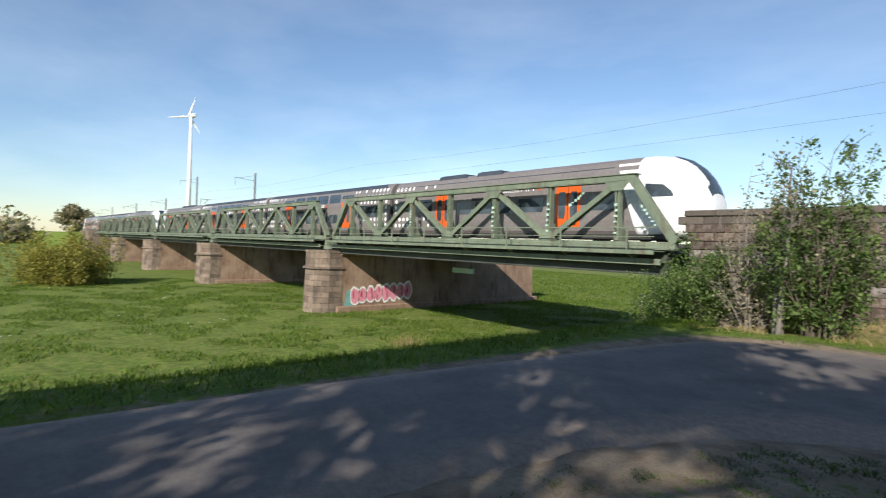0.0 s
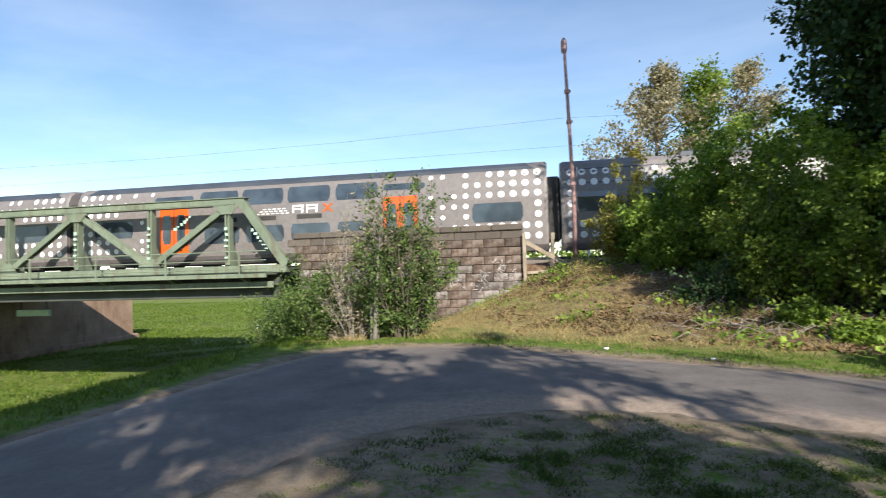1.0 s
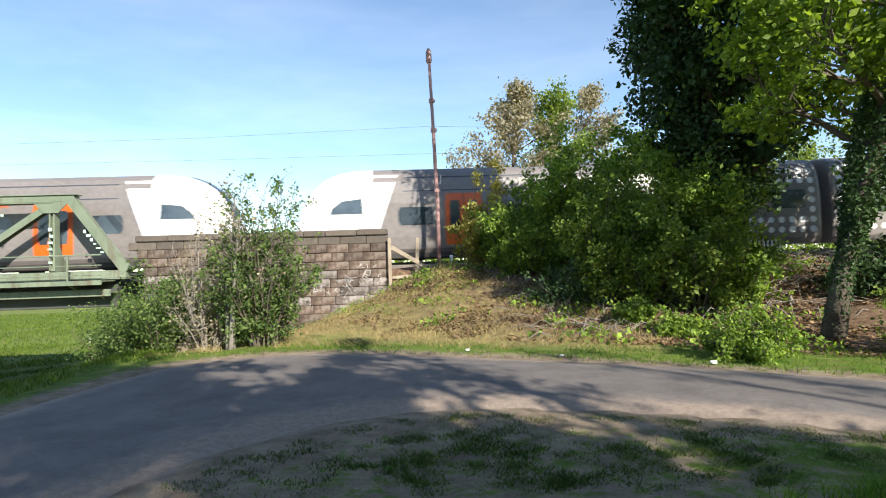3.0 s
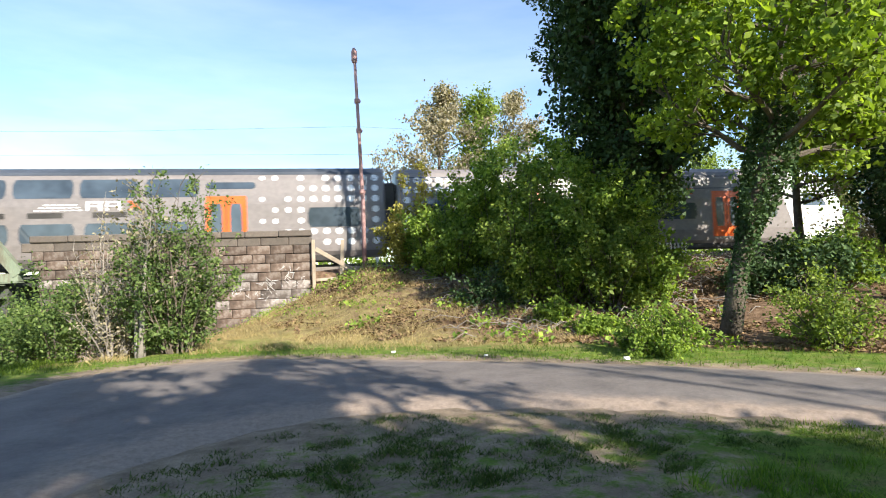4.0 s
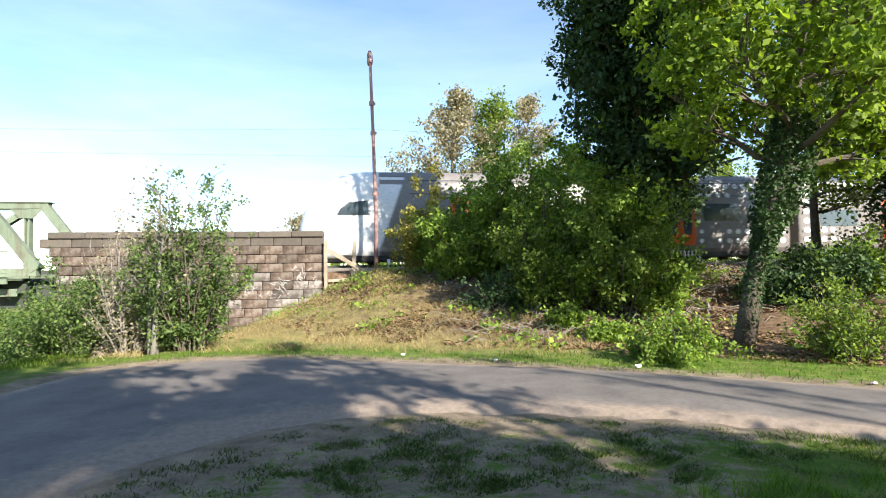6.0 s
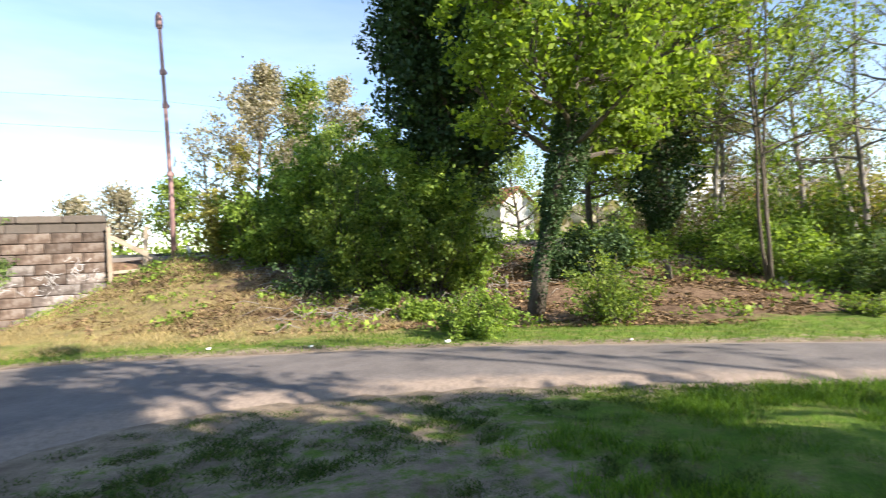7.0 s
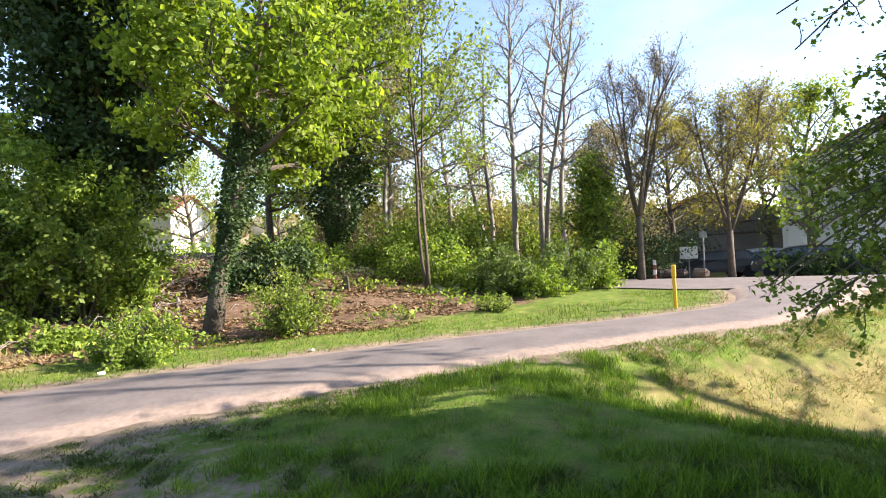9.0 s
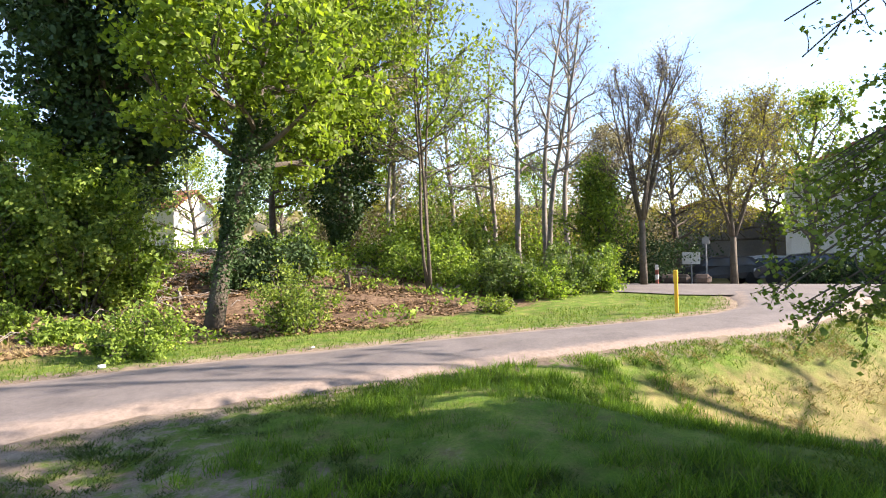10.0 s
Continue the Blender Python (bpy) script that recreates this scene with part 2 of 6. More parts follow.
# ---------------------------------------------------------------- mesh helpers
class Geo:
    """Collects faces for one mesh."""

    def __init__(self):
        self.v, self.f = [], []

    def raw(self, verts, faces):
        n = len(self.v)
        self.v += [tuple(p) for p in verts]
        self.f += [tuple(i + n for i in face) for face in faces]
        return self

    def box(self, c, size, bev=0.0, m=None):
        sx, sy, sz = (s / 2 for s in size)
        m = m or Matrix.Identity(4)
        if bev <= 0:
            vs = [(x, y, z) for x in (-sx, sx) for y in (-sy, sy) for z in (-sz, sz)]
            fs = [(0, 1, 3, 2), (4, 6, 7, 5), (0, 4, 5, 1), (2, 3, 7, 6), (0, 2, 6, 4), (1, 5, 7, 3)]
        else:
            b = min(bev, sx * 0.9, sy * 0.9, sz * 0.9)
            vs, idx, fs = [], {}, []
            for x in (-1, 1):
                for y in (-1, 1):
                    for z in (-1, 1):
                        for k in range(3):
                            p = [x * (sx - b), y * (sy - b), z * (sz - b)]
                            p[k] += (x, y, z)[k] * b
                            idx[x, y, z, k] = len(vs)
                            vs.append(tuple(p))
            for k in range(3):
                o = [j for j in range(3) if j != k]
                for s in (-1, 1):
                    ring = []
                    for a, c2 in ((-1, -1), (1, -1), (1, 1), (-1, 1)):
                        q = [0, 0, 0]
                        q[k], q[o[0]], q[o[1]] = s, a, c2
                        ring.append(idx[(*q, k)])
                    fs.append(tuple(ring))
                for a in (-1, 1):
                    for c2 in (-1, 1):
                        q0, q1 = [0, 0, 0], [0, 0, 0]
                        q0[k], q1[k] = -1, 1
                        q0[o[0]] = q1[o[0]] = a
                        q0[o[1]] = q1[o[1]] = c2
                        fs.append((idx[(*q0, o[0])], idx[(*q1, o[0])], idx[(*q1, o[1])], idx[(*q0, o[1])]))
            for x in (-1, 1):
                for y in (-1, 1):
                    for z in (-1, 1):
                        fs.append(tuple(idx[x, y, z, k] for k in range(3)))
        cc = Vector(c)
        return self.raw([cc + (m @ Vector(p)) for p in vs], fs)

    def beam(self, a, b, w, h, bev=0.0, up=(0, 0, 1)):
        a, b = Vector(a), Vector(b)
        x = (b - a).normalized()
        y = Vector(up).cross(x)
        y = y.normalized() if y.length > 1e-4 else Vector((0, 1, 0))
        z = x.cross(y)
        m = Matrix((x, y, z)).transposed().to_4x4()
        return self.box((a + b) / 2, ((b - a).length, w, h), bev, m)

    def tube(self, pts, radii, n=6, cap=True):
        pts = [Vector(p) for p in pts]
        rings = []
        for i, p in enumerate(pts):
            d = (pts[min(i + 1, len(pts) - 1)] - pts[max(i - 1, 0)]).normalized()
            s = d.cross(Vector((0.31, 0.95, 0.05))).normalized()
            t = d.cross(s)
            r = radii[i] if hasattr(radii, "__len__") else radii
            rings.append([p + (s * math.cos(6.2832 * k / n) + t * math.sin(6.2832 * k / n)) * r for k in range(n)])
        fs = [(i * n + k, i * n + (k + 1) % n, (i + 1) * n + (k + 1) % n, (i + 1) * n + k) for i in range(len(pts) - 1) for k in range(n)]
        if cap:
            fs += [tuple(range(n))[::-1], tuple((len(pts) - 1) * n + k for k in range(n))]
        return self.raw([q for ring in rings for q in ring], fs)

    def loft(self, rings, close=True, cap=True):
        n = len(rings[0])
        m = n if close else n - 1
        fs = [(i * n + k, i * n + (k + 1) % n, (i + 1) * n + (k + 1) % n, (i + 1) * n + k) for i in range(len(rings) - 1) for k in range(m)]
        if cap:
            fs += [tuple(range(n))[::-1], tuple((len(rings) - 1) * n + k for k in range(n))]
        return self.raw([p for r in rings for p in r], fs)

    def prism(self, poly, z0, z1):
        n = len(poly)
        return self.loft([[(x, y, z0) for x, y in poly], [(x, y, z1) for x, y in poly]])

    def mesh(self, name, mat, smooth=False):
        me = bpy.data.meshes.new(name)
        me.from_pydata(self.v, [], self.f)
        if mat:
            me.materials.append(mat)
        if smooth:
            me.shade_smooth()
        me.update()
        return me


def part(name, geo, mat, parent=None, label="", smooth=False):
    ob = new(name, geo if isinstance(geo, bpy.types.Mesh) else geo.mesh(name, mat, smooth))
    if parent:
        ob.parent = parent
    return tagged(ob, label)


def thing(name, label, category, at=None, group="", kind=""):
    ob = new(name)
    if at is not None:
        ob.matrix_basis = at
    return tagged(ob, label, category, group, kind)


def array_mesh(name, verts, tris, mat):
    """A mesh of many triangles from arrays."""
    me = bpy.data.meshes.new(name)
    verts, tris = np.asarray(verts, np.float32), np.asarray(tris, np.int32)
    me.vertices.add(len(verts))
    me.vertices.foreach_set("co", verts.ravel())
    me.loops.add(tris.size)
    me.loops.foreach_set("vertex_index", tris.ravel())
    me.polygons.add(len(tris))
    me.polygons.foreach_set("loop_start", np.arange(0, tris.size, 3, dtype=np.int32))
    me.materials.append(mat)
    me.update(calc_edges=True)
    return me


def leaf_mesh(name, centres, size, mat, rng, droop=0.0, long=1.6, up=0.35):
    """One folded leaf of two triangles at each centre."""
    n = len(centres)
    c = np.asarray(centres, float)
    nor = rng.normal(size=(n, 3)) + (0, 0, up)
    nor /= np.linalg.norm(nor, axis=1, keepdims=True)
    d = rng.normal(size=(n, 3)) - (0, 0, droop)
    d -= nor * (d * nor).sum(1, keepdims=True)
    d /= np.linalg.norm(d, axis=1, keepdims=True) + 1e-9
    w = np.cross(nor, d)
    s = size * rng.uniform(0.55, 1.35, (n, 1))
    fold = nor * s * 0.16
    v = np.stack([c - d * s * long / 2, c - w * s * 0.5 + fold, c + d * s * long / 2, c + w * s * 0.5 + fold], 1).reshape(-1, 3)
    b = np.arange(n)[:, None] * 4
    t = np.stack([b + (0, 1, 2), b + (0, 2, 3)], 1).reshape(-1, 3)
    return array_mesh(name, v, t, mat)


def blade_mesh(name, feet, height, width, mat, rng, lean=0.4):
    n = len(feet)
    f = np.asarray(feet, float)
    a = rng.uniform(0, 6.283, n)
    side = np.stack([np.cos(a), np.sin(a), 0 * a], 1) * width / 2
    h = height * rng.uniform(0.5, 1.4, (n, 1))
    tip = f + np.concatenate([rng.normal(size=(n, 2)) * lean * h, h], 1)
    v = np.stack([f - side, f + side, tip], 1).reshape(-1, 3)
    return array_mesh(name, v, np.arange(3 * n).reshape(-1, 3), mat)


# ---------------------------------------------------------------- terrain
def smooth(a, b, v):
    t = np.clip((np.asarray(v, float) - a) / (b - a), 0, 1)
    return t * t * (3 - 2 * t)


PATH_FAR = np.array([(-5.75, -14), (-5.75, -4), (-5.72, 0.1), (-5.6, 3), (-5.3, 6), (-4.95, 9), (-4.2, 10.9), (-2.1, 11.4), (0, 10.5), (1.8, 9.5), (4.5, 7.9), (7, 5.9), (9.3, 3.9), (12.2, 1.3), (13.9, 0.35), (15.6, 0.2), (18.5, 0.6)])
PATH_NEAR = np.array([(-2.9, -14), (-2.9, -4), (-2.85, 0.1), (-2.75, 2.2), (-2.6, 3.4), (-2.2, 4.5), (-1.7, 5.3), (-0.8, 6.0), (0.3, 6.3), (1.5, 6.1), (3, 5.55), (5, 4.3), (7, 2.95), (9.6, 0.9), (11.2, -0.6), (14.2, -2.0), (18.5, -3.2)])


def curve_through(pts, n):
    """Points at even steps of a smooth curve through pts."""
    out, m = [], len(pts)
    for s in np.linspace(0, m - 1.0001, n):
        i = int(s)
        t = s - i
        p0, p1, p2, p3 = (pts[min(max(i + k, 0), m - 1)] for k in (-1, 0, 1, 2))
        out.append(0.5 * (2 * p1 + (p2 - p0) * t + (2 * p0 - 5 * p1 + 4 * p2 - p3) * t * t + (3 * p1 - p0 - 3 * p2 + p3) * t**3))
    return np.array(out)


FAR_C, NEAR_C = curve_through(PATH_FAR, 150), curve_through(PATH_NEAR, 150)
PATH_POLY = np.concatenate([FAR_C, NEAR_C[::-1]])


def path_distance(x, y):
    """Metres from the path's edge, negative on the path."""
    p = np.stack([np.ravel(x), np.ravel(y)], 1)
    best, inside = np.full(len(p), 1e9), np.zeros(len(p), bool)
    q = PATH_POLY[::2]
    for a, b in zip(q, np.roll(q, -1, 0)):
        ab = b - a
        t = np.clip(((p - a) @ ab) / (ab @ ab + 1e-12), 0, 1)
        best = np.minimum(best, ((p - a - t[:, None] * ab) ** 2).sum(1))
        hit = (a[1] > p[:, 1]) != (b[1] > p[:, 1])
        with np.errstate(divide="ignore", invalid="ignore"):
            inside ^= hit & (p[:, 0] < (b[0] - a[0]) * (p[:, 1] - a[1]) / (b[1] - a[1] + 1e-12) + a[0])
    return (np.sqrt(best) * np.where(inside, -1, 1)).reshape(np.shape(x))


def terrain(x, y):
    x, y = np.asarray(x, float), np.asarray(y, float)
    xb = np.interp(y, [-60, 9, 12, 16, 23, 46, 70], [-6.3, -6.1, -6.0, -7.3, -10.2, -11.4, -20])
    z = -4.85 * smooth(0, 1, (xb - x) / np.interp(y, [8, 15], [10.5, 6.0]))
    yf = np.interp(x, PATH_FAR[6:, 0], PATH_FAR[6:, 1])
    front = np.clip(0.85 + 0.45 * (x + 1.0), -3.4, 1.75)
    t = (y - yf - 1.0) / (21.8 - yf - 1.0)
    rise = np.where(x < -1, smooth(11.8, 21.5, y) * front, smooth(0.12, 1.0, t) * np.minimum(front, 1.75))
    form = smooth(21.6, 23.6, y) * (1 - smooth(43, 48, y))
    lift = np.maximum(rise * (1 - smooth(44, 60, y)), 0) + np.minimum(rise, 0) * (1 - smooth(23, 23.4, y))
    lift = np.where((y > 21.6) & (x > -1.2), np.maximum(lift, form * 1.72), lift)
    lift = np.where((y > 23.2) & (x <= -1.2), form * 1.72, lift)
    z = z + lift * (1 - smooth(0.2, 3, xb - x))
    yn = np.interp(x, PATH_NEAR[8:, 0], PATH_NEAR[8:, 1])
    xw = 4.3 + 0.12 * (y + 4)
    z = z - 1.15 * smooth(0.15, 2.7, (yn - y) * 0.78) * smooth(0, 3.2, x - xw) * (1 - smooth(16, 22, x)) * (1 - smooth(7, 13, -y))
    z = z - 0.85 * smooth(20, 34, x) * (1 - smooth(5, 16, y))
    return z


def lines(near, far, fine, grow):
    a = [0.0]
    while a[-1] < far:
        a.append(a[-1] + (fine if a[-1] < near else min((a[-1] - near) * grow + fine, 160)))
    return np.array(a)


def build_ground():
    gx = np.concatenate([-lines(22, 1600, 0.3, 0.14)[::-1], lines(26, 1600, 0.3, 0.14)[1:]])
    gy = np.concatenate([-lines(9, 1600, 0.4, 0.16)[::-1], lines(25, 1600, 0.28, 0.14)[1:]])
    X, Y = np.meshgrid(gx, gy)
    Z = terrain(X, Y)
    d = path_distance(X, Y)
    wob = np.array([noise.fractal((a * 0.45, b * 0.45, 0.3), 0.8, 2.0, 4) for a, b in zip(X.ravel(), Y.ravel())]).reshape(X.shape)
    Z = Z + wob * np.clip(d * 0.05, 0, 0.11) * (1 - smooth(15, 17.5, X) * (1 - smooth(8, 11, Y))) - 0.035 * (d < 0)
    nx, ny = len(gx), len(gy)
    idx = np.arange(nx * ny).reshape(ny, nx)
    q = np.stack([idx[:-1, :-1], idx[:-1, 1:], idx[1:, 1:], idx[1:, :-1]], -1).reshape(-1, 4)
    me = array_mesh("ground", np.stack([X, Y, Z], -1).reshape(-1, 3), np.concatenate([q[:, [0, 1, 2]], q[:, [0, 2, 3]]]), GROUND)
    me.shade_smooth()
    yf = np.interp(X, PATH_FAR[6:, 0], PATH_FAR[6:, 1])
    bank = (X > -5.5) & (X < 40)
    over = Y - yf
    earth = np.where(bank, smooth(2.2, 4.2, over - 1.8 * smooth(9, 13, X)) * (1 - 0.6 * smooth(24, 34, Y)), 0) * smooth(-6, 0, X + 0.25 * (Y - 16))
    earth = earth * (1 - 0.75 * smooth(-2, 3.5, 4 - X) * (1 - smooth(19, 22, Y)))
    bare = np.exp(-(np.clip(d, 0, 9) / 0.55) ** 2) * 0.55 + 0.40 * smooth(9.5, 3, np.hypot(X - 1.2, Y - 3.2)) * (1 - smooth(1.8, 4.4, X))
    bare = np.where(X < -5.6, 0.25 * np.exp(-(np.clip(d, 0, 9) / 0.4) ** 2), bare)
    dry = 0.75 * np.where((X > -6) & (X < 4.5), smooth(1.0, 3.2, over) * (1 - smooth(10, 13, over)), 0)
    dry = np.maximum(dry, 0.62 * smooth(-0.1, -0.6, terrain(X, Y)) * (X > 4))
    dry = np.maximum(dry, np.where(X < -12, 0.08 + 0.06 * smooth(44, 56, Y), 0))
    for nm, arr in (("earth", earth), ("bare", bare), ("dry", dry)):
        at = me.attributes.new(nm, "FLOAT", "POINT")
        at.data.foreach_set("value", np.clip(arr, 0, 1).astype(np.float32).ravel())
    return tagged(new("ground", me), "grassy floodplain and railway bank with bare soil patches", "ground", kind="structure")


def build_path():
    rng = np.random.default_rng(3)
    k = 14
    s = np.linspace(0, 1, k)[None, :, None]
    P = FAR_C[:, None] * (1 - s) + NEAR_C[:, None] * s
    jit = rng.normal(size=(len(FAR_C), 2)) * 0.035
    P[:, 0] += jit
    P[:, -1] += jit[::-1]
    z = 0.018 + 0.05 * (1 - (2 * s[..., 0] - 1) ** 2) + 0 * P[..., 0]
    z[:, 0] = z[:, -1] = -0.05
    idx = np.arange(len(FAR_C) * k).reshape(-1, k)
    q = np.stack([idx[:-1, :-1], idx[:-1, 1:], idx[1:, 1:], idx[1:, :-1]], -1).reshape(-1, 4)
    me = array_mesh("path", np.concatenate([P, z[..., None]], -1).reshape(-1, 3), np.concatenate([q[:, [0, 2, 1]], q[:, [0, 3, 2]]]), ASPHALT)
    me.shade_smooth()
    at = me.attributes.new("verge", "FLOAT", "POINT")
    e = np.abs(2 * s[..., 0] - 1) + 0 * P[..., 0]
    at.data.foreach_set("value", (0.95 * smooth(0.5, 0.97, e)).astype(np.float32).ravel())
    tagged(new("path", me), "worn grey asphalt footpath with sandy edges", "path", kind="structure")
    g = Geo()
    n = 24
    edge = [(17.6 + 0.4 * math.sin(i), 5.0 - 20 * i / n) for i in range(n + 1)]
    far = [(31 + 0.3 * math.cos(i * 1.7), 5.5 - 21 * i / n) for i in range(n + 1)]
    rows = [[(x0 * (1 - u) + x1 * u, y0 * (1 - u) + y1 * u) for u in np.linspace(0, 1, 9)] for (x0, y0), (x1, y1) in zip(edge, far)]
    g.loft([[(x, y, float(terrain(x, y)) + 0.035) for x, y in r] for r in rows], close=False, cap=False)
    tagged(part("road", g, ASPHALT, None, "pale asphalt road and forecourt beyond the footpath"), "", "road", kind="structure")


build_ground()
build_path()

# ---------------------------------------------------------------- railway
RAIL_Z = 2.02
TRUSS_Y, TRUSS_GAP, DECK_Z = 24.5, 5.2, 1.78
SPAN0, PITCH, SPAN = -12.9, 33.6, 31.3
PIERS = [SPAN0 - PITCH * (i + 1) + 1.15 for i in range(4)]


def truss_side(parent, y, walkway):
    """One truss: chords, posts and diagonals, with its walkway and railing where it has one."""
    end, step, top = 2.6, 4.35, 3.45
    xs = [-end - i * step for i in range(7)]
    z0, z1 = DECK_Z + 0.12, DECK_Z + top
    part("top_chord", Geo().box((-SPAN / 2, y, z1), (SPAN - 2 * end + 1.9, 0.42, 0.3), 0.02).box((-SPAN / 2, y, z1 + 0.17), (SPAN - 2 * end + 2.1, 0.56, 0.04)).box((-SPAN / 2, y, z1 - 0.17), (SPAN - 2 * end + 0.2, 0.5, 0.03)), STEEL_GREEN, parent)
    part("bottom_chord", Geo().box((-SPAN / 2, y, z0), (SPAN + 1.0, 0.4, 0.34), 0.02).box((-SPAN / 2, y, z0 - 0.19), (SPAN + 1.0, 0.5, 0.04)), STEEL_GREEN, parent)
    for a, b in ((xs[0] + 0.75, 0.5), (xs[-1] - 0.75, -SPAN - 0.5)):
        part("end_post", Geo().beam((a, y, z1 - 0.02), (b, y, z0 + 0.1), 0.4, 0.34, 0.02).beam((a, y - 0.21, z1), (b, y - 0.21, z0 + 0.12), 0.03, 0.4), STEEL_GREEN, parent)
    for i, x in enumerate(xs):
        g = Geo().box((x - 0.09, y, (z0 + z1) / 2), (0.07, 0.34, z1 - z0 - 0.3)).box((x + 0.09, y, (z0 + z1) / 2), (0.07, 0.34, z1 - z0 - 0.3)).box((x, y, (z0 + z1) / 2), (0.2, 0.05, z1 - z0 - 0.3))
        part("vertical_post", g, STEEL_GREEN, parent)
        gus = Geo()
        if i % 2 == 0:
            gus.raw([(x - 0.75, y - 0.23, z1 - 0.15), (x + 0.75, y - 0.23, z1 - 0.15), (x + 0.3, y - 0.23, z1 - 0.62), (x - 0.3, y - 0.23, z1 - 0.62), (x - 0.75, y - 0.2, z1 - 0.15), (x + 0.75, y - 0.2, z1 - 0.15), (x + 0.3, y - 0.2, z1 - 0.62), (x - 0.3, y - 0.2, z1 - 0.62)], [(0, 3, 2, 1), (4, 5, 6, 7), (2, 3, 7, 6), (0, 4, 7, 3), (1, 2, 6, 5)])
        else:
            gus.raw([(x - 0.7, y - 0.23, z0 + 0.15), (x + 0.7, y - 0.23, z0 + 0.15), (x + 0.3, y - 0.23, z0 + 0.65), (x - 0.3, y - 0.23, z0 + 0.65), (x - 0.7, y - 0.2, z0 + 0.15), (x + 0.7, y - 0.2, z0 + 0.15), (x + 0.3, y - 0.2, z0 + 0.65), (x - 0.3, y - 0.2, z0 + 0.65)], [(0, 1, 2, 3), (4, 7, 6, 5), (2, 6, 7, 3), (0, 3, 7, 4), (1, 5, 6, 2)])
        part("gusset_plate", gus, STEEL_GREEN, parent)
        brace = Geo().raw([(x - 0.05, y + 0.2, z0 + 1.5), (x + 0.05, y + 0.2, z0 + 1.5), (x + 0.05, y - 0.2 - 0.0, z0 + 0.1), (x - 0.05, y - 0.2, z0 + 0.1), (x - 0.05, y + 1.0, z0 - 0.1), (x + 0.05, y + 1.0, z0 - 0.1)], [(0, 1, 5, 4), (0, 4, 3), (1, 2, 5), (2, 3, 4, 5), (0, 3, 2, 1)])
        part("knee_brace", brace, STEEL_GREEN, parent)
    for i in range(6):
        a, b = (xs[i], z1 - 0.2), (xs[i + 1], z0 + 0.2)
        if i % 2:
            a, b = (xs[i], z0 + 0.2), (xs[i + 1], z1 - 0.2)
        g = Geo().beam((a[0], y - 0.14, a[1]), (b[0], y - 0.14, b[1]), 0.05, 0.28).beam((a[0], y + 0.14, a[1]), (b[0], y + 0.14, b[1]), 0.05, 0.28).beam((a[0], y, a[1]), (b[0], y, b[1]), 0.24, 0.04)
        part("diagonal", g, STEEL_GREEN, parent)
    if walkway:
        yo = y - 1.15
        part("walkway", Geo().box((-SPAN / 2, y - 0.62, DECK_Z - 0.16), (SPAN, 1.1, 0.05)).box((-SPAN / 2, yo, DECK_Z - 0.22), (SPAN, 0.09, 0.2), 0.01), STEEL_GREEN, parent)
        part("lower_flange", Geo().box((-SPAN / 2, y - 0.25, DECK_Z - 0.66), (SPAN, 0.5, 0.05)).box((-SPAN / 2, y - 0.48, DECK_Z - 0.66), (SPAN, 0.06, 0.3), 0.01), STEEL_GREEN, parent)
        for i in range(8):
            x = -SPAN * (i + 0.35) / 8
            part("bracket", Geo().raw([(x - 0.05, yo + 0.05, DECK_Z - 0.3), (x + 0.05, yo + 0.05, DECK_Z - 0.3), (x + 0.05, y - 0.3, DECK_Z - 0.62), (x - 0.05, y - 0.3, DECK_Z - 0.62), (x - 0.05, y - 0.3, DECK_Z - 0.3), (x + 0.05, y - 0.3, DECK_Z - 0.3)], [(0, 3, 2, 1), (0, 1, 5, 4), (0, 4, 3), (1, 2, 5)]), STEEL_GREEN, parent)
            part("railing_post", Geo().box((x, yo, DECK_Z + 0.38), (0.075, 0.075, 1.12), 0.01), STEEL_GREEN, parent)
        for z in (0.93, 0.5, 0.1):
            part("handrail", Geo().box((-SPAN / 2, yo, DECK_Z + z), (SPAN, 0.05, 0.055 if z > 0.9 else 0.04), 0.008), STEEL_GREEN, parent)


def bridge_span():
    """One span with its two trusses, cross girders and dark deck."""
    root = thing("bridge_span", "green-painted riveted steel truss railway bridge span", "bridge", pose(SPAN0, 0, 0), "spans of the railway bridge")
    truss_side(root, TRUSS_Y, True)
    truss_side(root, TRUSS_Y + TRUSS_GAP, False)
    part("main_girder", Geo().box((-SPAN / 2, TRUSS_Y + 0.25, DECK_Z - 0.75), (SPAN, 0.3, 1.1), 0.02), STEEL_DARK, root)
    part("deck", Geo().box((-SPAN / 2, TRUSS_Y + TRUSS_GAP / 2, DECK_Z - 0.2), (SPAN, TRUSS_GAP - 0.6, 0.16)), STEEL_DARK, root)
    for i in range(8):
        x = -2.3 - i * 3.8
        part("cross_girder", Geo().box((x, TRUSS_Y + TRUSS_GAP / 2, DECK_Z - 0.7), (0.3, TRUSS_GAP - 0.3, 0.8)).box((x, TRUSS_Y + TRUSS_GAP / 2, DECK_Z - 1.1), (0.5, TRUSS_GAP - 0.3, 0.05)), STEEL_DARK, root)
    for y in (TRUSS_Y + 1.9, TRUSS_Y + 3.4):
        part("rail", Geo().box((-SPAN / 2, y, RAIL_Z - 0.09), (SPAN + 2.3, 0.07, 0.16)), STEEL_DARK, root)
    return root


span = bridge_span()
for i in range(1, 5):
    copy_thing(span, pose(SPAN0 - PITCH * i, 0, 0))


